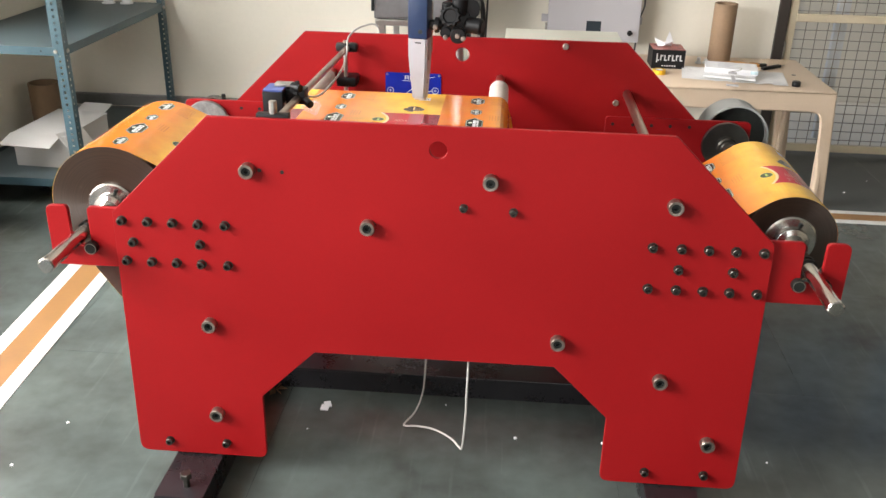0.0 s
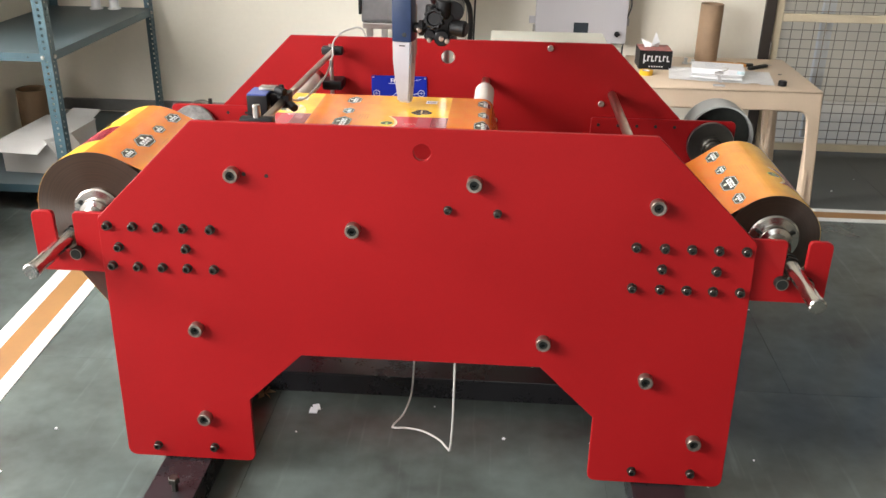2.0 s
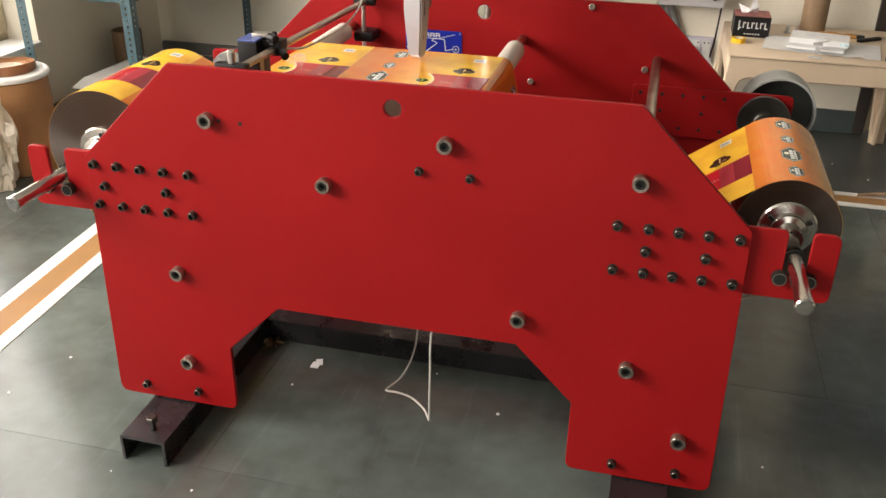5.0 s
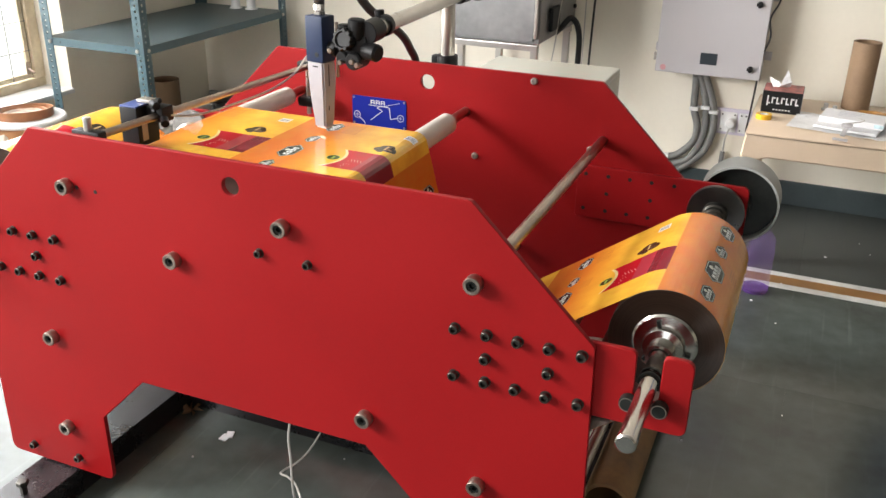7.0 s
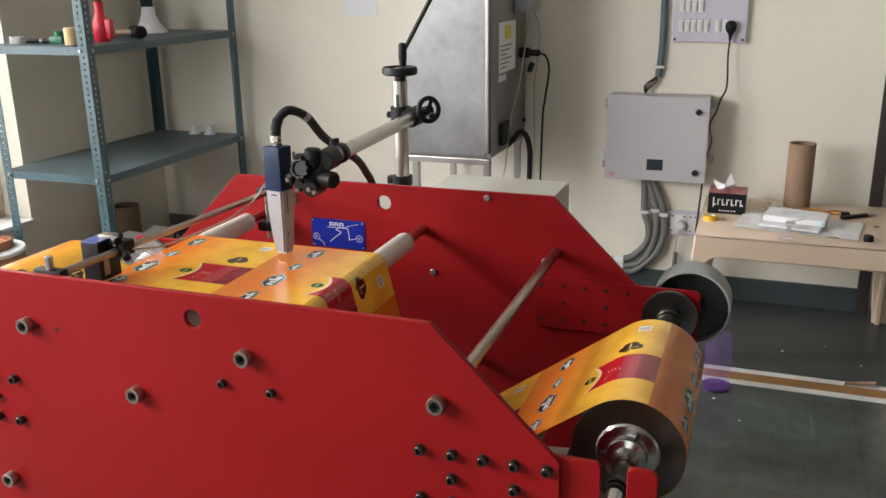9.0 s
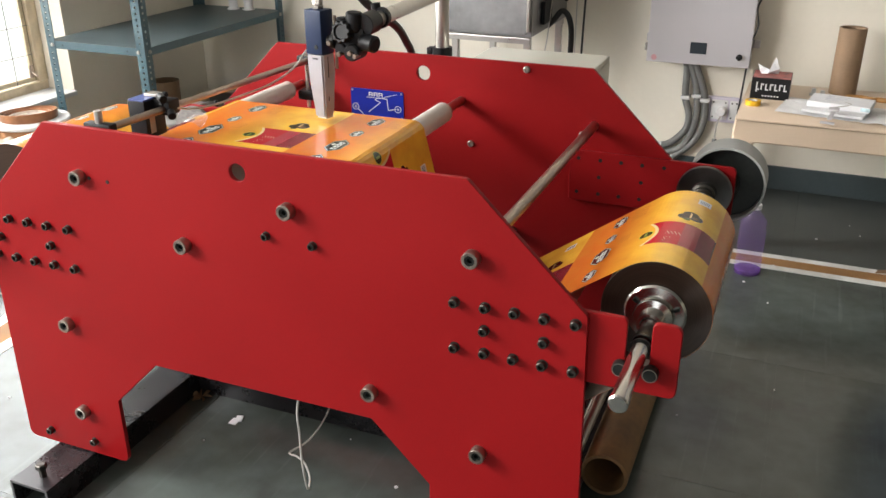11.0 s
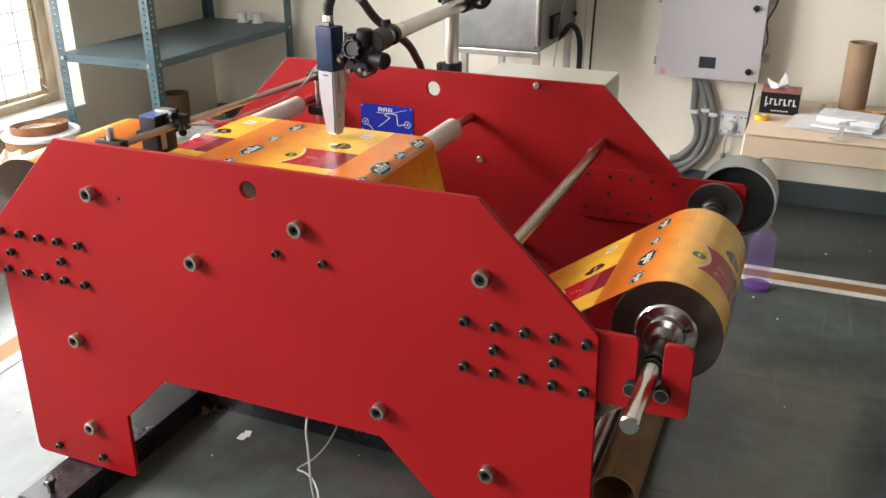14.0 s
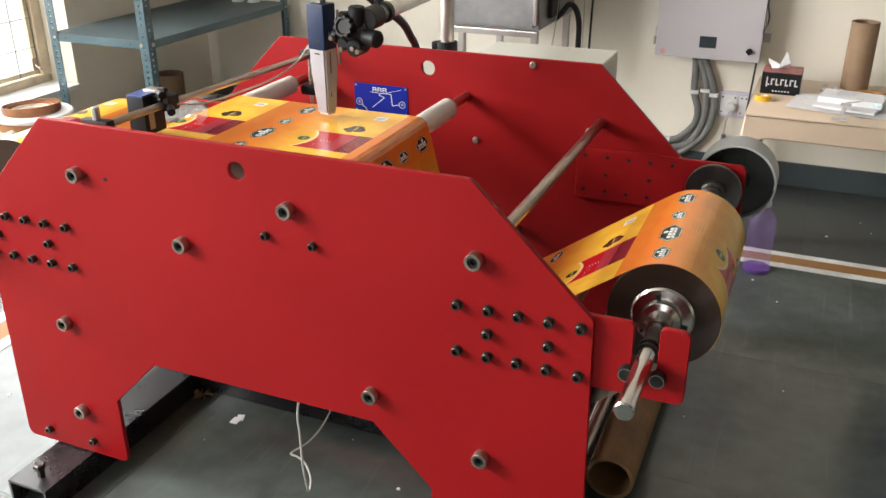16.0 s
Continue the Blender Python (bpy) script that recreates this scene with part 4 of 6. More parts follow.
ham = thing("rubber_mallet", "rubber mallet with a pale wooden handle lying on the shelf", "mallet", (-1.895, 4.02, Z))
part("handle", rod((-0.10, -0.05, 0.028), (0.0, 0.02, 0.028), 0.013), TIMBER, ham)
part("head", rod((-0.035, 0.05, 0.029), (0.065, -0.02, 0.029), 0.029, 24, 0.006), BLACK, ham)
bag = thing("paper_funnel", "crumpled white paper funnel standing on the shelf", "paper", (-2.085, 4.40, Z))
bm = lathe([(0.095, 0.0), (0.085, 0.012), (0.06, 0.05), (0.04, 0.09), (0.036, 0.13), (0.034, 0.13), (0.038, 0.09), (0.058, 0.05), (0.083, 0.012), (0.093, 0.0)], (0, 0, 0), (0, 0, 1), 14)
for v in bm.verts:
    v.co.x += 0.012 * noise.noise(v.co * 14)
    v.co.y += 0.012 * noise.noise(v.co * 14 + Vector((3, 1, 2)))
part("sheet", bm, PAPER, bag, smooth=20)
for x, y in ((-2.015, 4.60), (-1.922, 4.61)):
    sp = thing("plastic_spool", "small white plastic flanged spool on the shelf", "spool", (x, y, 0.708), "spools on the shelf")
    part("spool", lathe([(0, 0), (0.034, 0), (0.034, 0.005), (0.025, 0.007), (0.023, 0.045), (0.028, 0.048), (0.028, 0.055), (0.018, 0.055), (0.016, 0.03), (0, 0.03)], (0, 0, 0), (0, 0, 1), 24), WHITE, sp)
# bottom shelf
Z = 0.125
crt = thing("white_carton", "white carton with loose raised flaps on the bottom shelf", "carton", (-1.985, 3.858, Z))
crt.rotation_euler = (0, 0, radians(-3))
bm = box(-0.125, 0.125, -0.192, -0.188, 0.004, 0.150)
box(-0.125, 0.125, 0.188, 0.192, 0.004, 0.150, bm=bm)
box(-0.129, -0.125, -0.192, 0.192, 0.004, 0.150, bm=bm)
box(0.125, 0.129, -0.192, 0.192, 0.004, 0.150, bm=bm)
box(-0.129, 0.129, -0.192, 0.192, 0.0, 0.004, bm=bm)
part("box", bm, CARTON, crt, smooth=0)
part("lid", facing(box(-0.128, 0.128, -0.19, 0.19, -0.0015, 0.0015), pose(0.004, 0.0, 0.153, 1, 1, -2)), CARTON, crt, smooth=0)
part("flap", facing(box(-0.125, 0.105, -0.115, 0.0, -0.0015, 0.0015), pose(-0.004, -0.192, 0.153, 12, 2, 3)), CARTON, crt, "loose white flap", smooth=0)
part("flap", facing(box(0.0, 0.11, -0.19, -0.02, -0.0015, 0.0015), pose(0.129, -0.02, 0.150, -6, 46, -16)), CARTON, crt, "loose white flap", smooth=0)
part("flap", facing(box(-0.03, 0.12, 0.0, 0.09, -0.0015, 0.0015), pose(0.0, 0.192, 0.153, 14, 0, -3)), CARTON, crt, "loose white flap", smooth=0)
for x, y, h, r in ((-2.238, 4.22, 0.245, 0.075),):
    tb = thing("cardboard_core", "brown cardboard core standing on the bottom shelf", "cardboard tube", (x, y, Z))
    part("tube", pipe((0, 0, 0), (0, 0, h), r, 0.010), CORE, tb)

# ---- drum stool with film offcuts, beside the rack ----
drum = thing("offcut_stand", "round tan board drum with a white lid", "drum", (-2.172, 3.22, 0.0))
part("drum", lathe([(0, 0), (0.150, 0), (0.155, 0.005), (0.155, 0.40), (0.150, 0.405), (0, 0.405)], (0, 0, 0), (0, 0, 1), 40), TANBOARD, drum)
part("lid", lathe([(0, 0.406), (0.162, 0.406), (0.166, 0.41), (0.166, 0.42), (0.161, 0.426), (0, 0.426)], (0, 0, 0), (0, 0, 1), 48), WHITE, drum, "white round lid")
coil = thing("film_coil", "loose coil of brown and clear trimmed film on the drum", "film coil", (-2.185, 3.215, 0.4265))
PALECOIL = mat("pale_film_coil", (0.62, 0.52, 0.44), 0.3, var=0.3, scale=30, alpha=0.8)
for r0, r1, h, dx, film in ((0.122, 0.117, 0.030, 0.0, COIL), (0.114, 0.111, 0.024, -0.004, COIL), (0.108, 0.101, 0.010, -0.004, PALECOIL), (0.096, 0.092, 0.022, -0.010, COIL), (0.088, 0.080, 0.008, -0.006, PALECOIL), (0.074, 0.070, 0.016, -0.004, PALECOIL), (0.064, 0.050, 0.005, -0.003, PALECOIL)):
    bm = lathe([(r0, 0), (r0 * 1.015, h * 0.5), (r0, h), (r1, h), (r1, 0)], (dx, 0.01, 0.0), (0, 0, 1), 48, closed=True)
    for v in bm.verts:
        v.co.z *= 1.0 + 0.35 * math.sin(math.atan2(v.co.y, v.co.x) + 2.2)
    part("ring", bm, film, coil)

waste = thing("film_waste", "crumpled heap of pale film waste beside the drum", "film waste", (-2.11, 2.975, 0.0))
bm = bmesh.new()
bmesh.ops.create_icosphere(bm, subdivisions=4, radius=1.0)
for v in bm.verts:
    d = 1.0 + 0.42 * noise.noise(v.co * 1.9) + 0.22 * noise.noise(v.co * 4.6)
    v.co = Vector((v.co.x * 0.115 * d, v.co.y * 0.055 * d, max(0.0, 0.19 + v.co.z * 0.21 * d)))
part("film", bm, mat("crumpled_pale_film", (0.70, 0.62, 0.52), 0.3, var=0.2, scale=18, bump=0.6), waste, smooth=14)

# ---- plastic table and what lies on it ----
tbl = thing("plastic_table", "beige moulded plastic table with a smooth skirt", "table", (0, 0, 0))
TX0, TX1, TY0, TY1, TZ = 0.757, 1.558, 3.957, 4.63, 0.540
bm = box(TX0 + 0.003, TX1 - 0.003, TY0 + 0.003, TY1 - 0.003, TZ - 0.016, TZ, 0.003)
part("tabletop", bm, TABLE, tbl)
def arch(x0, x1, ztop, zlow, leg, y0, y1):
    out = rounded([(x0 - 0.035, 0.0, 0), (x0 + 0.003, ztop, 0.002), (x1 - 0.003, ztop, 0.002), (x1 + 0.035, 0.0, 0), (x1 - leg + 0.040, 0.0, 0), (x1 - leg, zlow, 0.055), (x0 + leg, zlow, 0.055), (x0 + leg - 0.040, 0.0, 0)], 6)
    return slab(out, y0, y1, edge=0.006)
part("front_skirt", arch(TX0, TX1, TZ - 0.0012, TZ - 0.092, 0.056, TY0 - 0.002, TY0 + 0.020), TABLE, tbl, smooth=30)
part("back_skirt", arch(TX0, TX1, TZ - 0.0012, TZ - 0.105, 0.075, TY1 - 0.020, TY1 + 0.002), TABLE, tbl, smooth=30)
for x in (TX0, TX1):
    bm = arch(TY0 + 0.0205, TY1 - 0.0205, TZ - 0.0014, TZ - 0.105, 0.06, -0.013, 0.013)
    facing(bm, Matrix.Translation((x + (0.0145 if x == TX0 else -0.0145), 0, 0)) @ Matrix.Rotation(radians(90), 4, "Z"))
    part("side_skirt", bm, TABLE, tbl, smooth=30)
part("parasol_hole", lathe([(0, 0), (0.010, 0), (0.010, 0.0006), (0, 0.0006)], (1.45, 4.28, TZ), (0, 0, 1), 14), OXIDE, tbl)

tis = thing("tissue_box", "black printed tissue box with a pulled tissue", "tissue box", (0.862, 4.385, TZ))
part("carton", box(-0.078, 0.078, -0.075, 0.075, 0.0, 0.09, 0.002), BLACK, tis, smooth=0)
part("top_print", box(-0.076, 0.076, -0.073, 0.073, 0.0902, 0.0912), TISSUE_TOP, tis, "red and grey printed top", smooth=0)
part("side_print", box(0.0781, 0.0788, -0.074, 0.074, 0.004, 0.088), mat("pale_print_carton", (0.42, 0.36, 0.34), 0.5, var=0.5, scale=30, fine=80, grime=(0.12, 0.09, 0.09)), tis, "pale printed side", smooth=0)
for k in range(7):
    x = -0.058 + k * 0.0185
    bm = box(x, x + 0.0055, -0.0765, -0.0752, 0.040 if k else 0.030, 0.066 if k else 0.072)
    box(x, x + 0.0135, -0.0765, -0.0752, 0.060 if k % 2 else 0.038, 0.066 if k % 2 else 0.044, bm=bm)
    part("print_mark", bm, WHITE, tis, "white mark", smooth=0)
for k in range(6):
    part("small_mark", box(-0.03 + 0.012 * k, -0.023 + 0.012 * k, -0.0765, -0.0752, 0.012, 0.017), WHITE, tis, smooth=0)
bm = bmesh.new()
ring = [(-0.05, 0.0, 0.092), (-0.02, -0.02, 0.10), (0.02, 0.015, 0.094)]
tips = [(-0.065, 0.0, 0.135), (-0.015, -0.012, 0.112), (0.0, 0.01, 0.165), (0.025, 0.0, 0.12)]
vs = [bm.verts.new(p) for p in (*ring, *tips)]
for f in ((0, 1, 4), (0, 4, 3), (1, 5, 4), (1, 2, 6), (1, 6, 5), (0, 3, 4), (2, 5, 6)):
    try:
        bm.faces.new([vs[i] for i in f])
    except ValueError:
        pass
bmesh.ops.subdivide_edges(bm, edges=bm.edges, cuts=3, use_grid_fill=True)
for v in bm.verts:
    v.co += 0.005 * noise.noise_vector(v.co * 30)
bmesh.ops.solidify(bm, geom=bm.faces, thickness=0.0012)
part("tissue", bm, PAPER, tis, "pulled white tissue", smooth=0)

core = thing("cardboard_tube", "brown cardboard core standing on the table", "cardboard tube", (1.150, 4.545, TZ))
part("tube", pipe((0, 0, 0), (0.0, 0, 0.282), 0.0555, 0.0095, 40), CARD, core)
ytape = thing("insulation_tape", "small yellow roll of insulation tape on the table", "tape", (0.806, 4.20, TZ))
part("roll", pipe((0, 0, 0), (0, 0, 0.02), 0.031, 0.013), YELLOW, ytape)
part("core", pipe((0, 0, 0.001), (0, 0, 0.0195), 0.0178, 0.002), PAPER, ytape)
bagp = thing("plastic_sleeve", "clear crumpled plastic sleeve under the papers", "plastic bag", (1.15, 4.20, TZ))
bm = bmesh.new()
bmesh.ops.create_grid(bm, x_segments=24, y_segments=16, size=1.0)
for v in bm.verts:
    v.co = Vector((v.co.x * 0.235, v.co.y * 0.13, 0.006 + 0.006 * noise.noise(v.co * 4) + 0.003 * noise.noise(v.co * 11)))
bmesh.ops.rotate(bm, verts=bm.verts, cent=(0, 0, 0), matrix=Matrix.Rotation(radians(-9), 3, "Z"))
bmesh.ops.solidify(bm, geom=bm.faces, thickness=0.0012)
part("sleeve", bm, SLEEVE, bagp, smooth=20)
pack = thing("paper_pack", "thin white pack of papers wrapped in film", "paper pack", (1.140, 4.215, TZ + 0.011))
for name, x0, x1, y0, y1, z0, z1, turn, what in (("under_sheet", -0.118, 0.112, -0.125, 0.070, 0.0, 0.010, -13, "loose white sheet stack"), ("booklet", -0.118, 0.118, -0.062, 0.085, 0.0102, 0.034, -10, "thick white booklet")):
    part(name, facing(box(x0, x1, y0, y1, z0, z1, 0.002), pose(0, 0, 0, 0, 0, turn)), PAPER, pack, what, smooth=0)
for k in range(4):
    part("print_line", facing(box(-0.06, 0.03 - 0.012 * k, 0.05 - 0.022 * k, 0.056 - 0.022 * k, 0.0341, 0.0345), pose(0, 0, 0, 0, 0, -10)), mat("pale_grey_print", (0.50, 0.50, 0.56), 0.6) if k == 0 else bpy.data.materials["pale_grey_print"], pack, smooth=0)
part("edge_band", facing(box(0.085, 0.1182, -0.0627, -0.0622, 0.016, 0.030), pose(0, 0, 0, 0, 0, -10)), mat("pale_teal_print", (0.50, 0.64, 0.68), 0.5, var=0.4, scale=60), pack, smooth=0)
cal = thing("vernier_caliper", "grey steel caliper lying across the papers", "caliper", (1.115, 4.07, TZ + 0.040))
part("beam", facing(box(-0.008, 0.008, -0.10, 0.045, 0.0, 0.005, 0.001), pose(0.0, 0.0, -0.006, 5, 0, -8)), PANEL, cal)
part("fixed_jaw", facing(box(-0.030, 0.022, -0.115, -0.100, -0.003, 0.003, 0.001), pose(0.0, 0.0, -0.016, 5, 0, -8)), PANEL, cal)
part("slider", facing(box(-0.019, 0.019, -0.012, 0.022, 0.0052, 0.011, 0.001), pose(0.0, 0.0, -0.006, 5, 0, -8)), PANEL, cal)
part("depth_rod", sweep([(0.004, 0.04, 0.002), (0.05, 0.075, 0.004), (0.062, 0.105, 0.004), (0.040, 0.118, 0.004)], 0.0022, 6, 8), ZINC, cal)
sc = thing("orange_pliers", "orange handled pliers lying on the table", "pliers", (1.255, 4.435, TZ))
bm = sweep([(-0.09, 0.02, 0.008), (-0.03, 0.03, 0.009), (0.03, 0.0, 0.008), (0.07, -0.012, 0.008)], 0.008, 8, 6)
sweep([(-0.09, -0.02, 0.008), (-0.03, -0.03, 0.009), (0.03, 0.0, 0.012), (0.07, 0.012, 0.008)], 0.008, 8, 6, bm=bm)
part("handle", bm, mat("orange_grip", (0.42, 0.20, 0.05), 0.45), sc)
part("jaw", box(0.065, 0.105, -0.012, 0.012, 0.001, 0.016, 0.003), OXIDE, sc)
kn = thing("utility_knife", "black utility knife lying on the table", "knife", (1.375, 4.40, TZ))
part("body", facing(box(-0.065, 0.065, -0.011, 0.011, 0.0, 0.014, 0.004), pose(0, 0, 0, 0, 0, 38)), BLACK, kn)
part("blade", facing(box(0.066, 0.10, -0.007, 0.007, 0.005, 0.006), pose(0, 0, 0, 0, 0, 38)), STEEL, kn)
cap = thing("black_cap", "black ribbed bottle cap on the table", "cap", (1.40, 4.055, TZ))
part("cap", lathe([(0, 0), (0.018, 0), (0.019, 0.003), (0.0185, 0.02), (0.016, 0.023), (0, 0.023)], (0, 0, 0), (0, 0, 1), 24), BLACK, cap)
for x, y, h in ((1.035, 4.458, 0.03), (1.071, 4.462, 0.022)):
    bl = thing("white_fitting", "small white plastic fitting on the table", "fitting", (x, y, TZ), "white fittings on the table")
    part("fitting", lathe([(0, 0), (0.016, 0), (0.016, 0.008), (0.009, 0.010), (0.009, h), (0, h)], (0, 0, 0), (0, 0, 1), 14), WHITE, bl)

# ---- on the floor ----
btl = thing("purple_bottle", "purple translucent plastic bottle standing on the floor", "bottle", (0.896, 3.712, 0.0))
part("body", lathe([(0, 0), (0.047, 0.0), (0.050, 0.008), (0.050, 0.06), (0.046, 0.075), (0.050, 0.09), (0.050, 0.17), (0.046, 0.185), (0.050, 0.20), (0.047, 0.22), (0.02, 0.25), (0.018, 0.265), (0, 0.265)], (0, 0, 0), (0, 0, 1), 28), PURPLE, btl)
part("base", lathe([(0, 0.001), (0.046, 0.001), (0.0495, 0.006), (0.0497, 0.016), (0.0490, 0.018), (0, 0.010)], (0, 0, 0), (0, 0, 1), 28), PURPLE_BASE, btl, "thick dark purple base")
part("cap", rod((0, 0, 0.265), (0, 0, 0.285), 0.021, 18), WHITE, btl)
OCHRE = mat("worn_ochre_paper_tube", (0.21, 0.115, 0.045), 0.7, var=0.35, scale=7, fine=60, bump=0.2, grime=(0.10, 0.062, 0.034))
tube = thing("floor_cardboard_core", "worn ochre brown cardboard core lying on the floor", "cardboard tube", (0.0, 0.0, 0.0))
part("tube", pipe((0.675, 2.195, 0.0602), (0.675, 3.0, 0.0602), 0.060, 0.009, 40), OCHRE, tube)
shaft = thing("spare_shaft", "bare steel shaft lying beside the core", "shaft", (0.0, 0.0, 0.0))
part("shaft", rod((0.596, 1.98, 0.115), (0.594, 3.0, 0.115), 0.016), CHROME, shaft)
scrap = thing("paper_scrap", "small torn white paper scrap on the floor", "paper", (-0.380, 2.115, 0.0))
bm = box(-0.013, 0.010, -0.022, 0.006, 0.0003, 0.003)
box(-0.006, 0.014, -0.006, 0.022, 0.0003, 0.0033, bm=bm, turn=20)
part("scrap", bm, PAPER, scrap, smooth=0)
leaf = thing("dry_leaf", "curled dry brown leaf on the floor", "leaf", (-0.545, 2.176, 0.0005))
bm = bmesh.new()
for k in range(6):
    a = k * 1.05
    q = [Vector((0, 0, 0.004)), Vector((0.018 * math.cos(a), 0.018 * math.sin(a), 0.02)), Vector((0.036 * math.cos(a + 0.2), 0.036 * math.sin(a + 0.2), 0.006)), Vector((0.016 * math.cos(a + 0.7), 0.016 * math.sin(a + 0.7), 0.003))]
    bm.faces.new([bm.verts.new(v) for v in q])
bmesh.ops.solidify(bm, geom=bm.faces, thickness=0.001)
part("leaf", bm, LEAF, leaf, smooth=0)
card = thing("card_scrap", "torn brown card scrap on the floor tape", "card", (1.42, 3.90, 0.0025))
bm = bmesh.new()
vs = [bm.verts.new(p) for p in ((-0.06, -0.02, 0.0), (0.05, -0.012, 0.014), (0.06, 0.012, 0.02), (-0.01, 0.02, 0.006), (-0.05, 0.012, 0.002))]
bm.faces.new(vs)
bmesh.ops.solidify(bm, geom=bm.faces, thickness=0.002)
part("card", bm, CARD, card, smooth=0)
specks = tagged(new("floor_specks"), "tiny white paint specks on the floor", "specks", kind="stuff")
bm = bmesh.new()
rnd = random.Random(4)
for k in range(70):
    x, y = rnd.uniform(-1.3, 2.2), rnd.uniform(1.2, 4.5)
    r = rnd.uniform(0.0015, 0.005)
    lathe([(0, 0.0032), (r, 0.0028), (r * 1.2, 0.0), (0, 0.0)], (x, y, 0), (0, 0, 1), 6, bm)
sp = part("speck", bm, PAPER, specks, smooth=0)

# ---- the film rewinding machine ----
MID, YF, YB = -0.039, 1.765, 2.722  # centre in x, outer face of the front plate, inner face of the back plate
AXLE_L, AXLE_R, AXLE_Z = -0.862, 0.788, 0.667
WEB0, WEB1 = 1.958, 2.384  # the web's edges in y
R_L, R_R, R_FILM = 0.155, 0.110, 0.0007
STATIONS = {"top_left": (-0.453, 0.845, 0.0275), "top_right": (0.077, 0.843, 0.0290), "dancer": (0.246, 0.462, 0.040),
            "stay": (0.472, 0.810, 0.013), "mid": (-0.191, 0.724, 0.028), "low_left": (-0.572, 0.454, 0.028),
            "low_right": (0.491, 0.374, 0.028), "foot_left": (-0.576, 0.200, 0.013), "foot_right": (0.625, 0.201, 0.013)}

machine = thing("rewinding_machine", "red steel film rewinding machine on black channel feet", "machine", (MID, 2.2, 0.0))


def on_machine(name, bm, material, label="", smooth=38.0, parent=None):
    """Part built in world places, set under the machine."""
    facing(bm, Matrix.Translation((-MID, -2.2, 0)))
    return part(name, bm, material, parent or machine, label, smooth)


corners = [(-0.498, 0.967, 0.006), (0.498, 0.967, 0.012), (0.7345, 0.734, 0.012), (0.747, 0.077, 0.024), (0.4185, 0.077, 0.022), (0.4185, 0.2625, 0.003),
           (0.284, 0.3965, 0.003), (-0.284, 0.3965, 0.003), (-0.4185, 0.2625, 0.003), (-0.4185, 0.077, 0.022), (-0.747, 0.077, 0.024), (-0.7345, 0.734, 0.008)]
outline = [(p.x + MID, p.y) for p in rounded(corners, 4)]
plate_f = on_machine("side_plate", slab(outline, YF, YF + 0.012, [(-0.036, 0.9145, 0.0190)], 0.0012), RED, "red enamelled side plate with socket bolts", 30)
plate_b = on_machine("side_plate", slab(outline, YB, YB + 0.012, [(-0.043, 0.913, 0.0215)], 0.0012), RED, "red enamelled side plate with a blue nameplate", 30)


def bracket(axle, s, y0):
    """Arm with an open slot that carries a roll's shaft; s: the side it reaches to."""
    tip, root, z0, z1 = axle + s * 0.075, axle - s * 0.375, 0.590, 0.739
    w = 0.0225
    if y0 > 2.5:  # the back one has no slot
        return slab(rounded([(root, z0, 0.01), (tip, z0, 0.018), (tip, z1, 0.018), (root, z1, 0.01)], 5), y0, y0 + 0.0115, edge=0.0015)
    pts = [(root, z0, 0.01), (tip, z0, 0.018), (tip, z1, 0.018), (axle + s * w, z1, 0.012), (axle + s * w, 0.642, 0.018), (axle - s * w, 0.642, 0.018), (axle - s * w, z1, 0.012), (root, z1, 0.01)]
    return slab(rounded(pts, 5), y0, y0 + 0.0115, edge=0.0015)


hold = {}
for key, axle, s, y0 in (("lf", AXLE_L, -1, YF + 0.0125), ("rf", AXLE_R, 1, YF + 0.0125), ("lb", AXLE_L, -1, YB - 0.012), ("rb", AXLE_R, 1, YB - 0.012)):
    hold[key] = on_machine("bracket", bracket(axle, s, y0), RED, "red notched shaft bracket", 30)
    if key[1] == "b":
        continue
    for dx in (-0.0275, 0.0275):
        yy = y0 - 0.001
        bm = lathe([(0, 0), (0.008, 0), (0.008, 0.004), (0.0125, 0.004), (0.0125, 0.001), (0.0145, 0.001), (0.0150, 0.003), (0.0150, 0.016), (0.0138, 0.018), (0, 0.018)][::-1], (axle + dx, yy + 0.0175 - 0.018, 0.642), (0, -1, 0), 24)
        on_machine("support_bearing", bm, OXIDE, "black support bearing", parent=hold[key])
        on_machine("bearing_ring", lathe([(0.0118, 0.0), (0.0136, 0.0), (0.0136, 0.0008), (0.0118, 0.0008)], (axle + dx, yy - 0.0186, 0.642), (0, 1, 0), 24, closed=True), COLLAR, "worn steel ring", parent=hold[key])

# small socket screws: (x, z)
screw_me = mesh_of("bolt", lathe([(0, 0), (0.0112, 0), (0.0112, 0.0012), (0.0093, 0.0014), (0.0095, 0.0115), (0.0082, 0.013), (0.0054, 0.013), (0.0050, 0.005), (0, 0.0045)], (0, 0, 0), (0, -1, 0), 20), DULL, 40)
grid = [(x, z) for z, xs in ((0.716, (0.4755, 0.5375, 0.5960, 0.6540, 0.7135)), (0.666, (0.5365, 0.6550)), (0.6165, (0.4755, 0.5375, 0.5960, 0.6540, 0.7135))) for x in xs]
spots = [(s * x + MID, z) for s in (-1, 1) for x, z in grid if (s, x) != (-1, 0.6550)] + [(MID - 0.693, 0.664)]
spots += [(0.021, 0.786), (0.130, 0.782), (-0.705, 0.113), (-0.559, 0.116), (0.486, 0.114), (0.628, 0.116)]
for x, z in spots:
    bolt = again("bolt", screw_me, plate_f, (x - MID, YF - 2.2, z), (0, (x * 977 + z * 331) % 60, 0), "black socket head bolt")
    if z > 0.75:  # the two of the middle are a size smaller
        bolt.scale = (0.88, 0.88, 0.88)
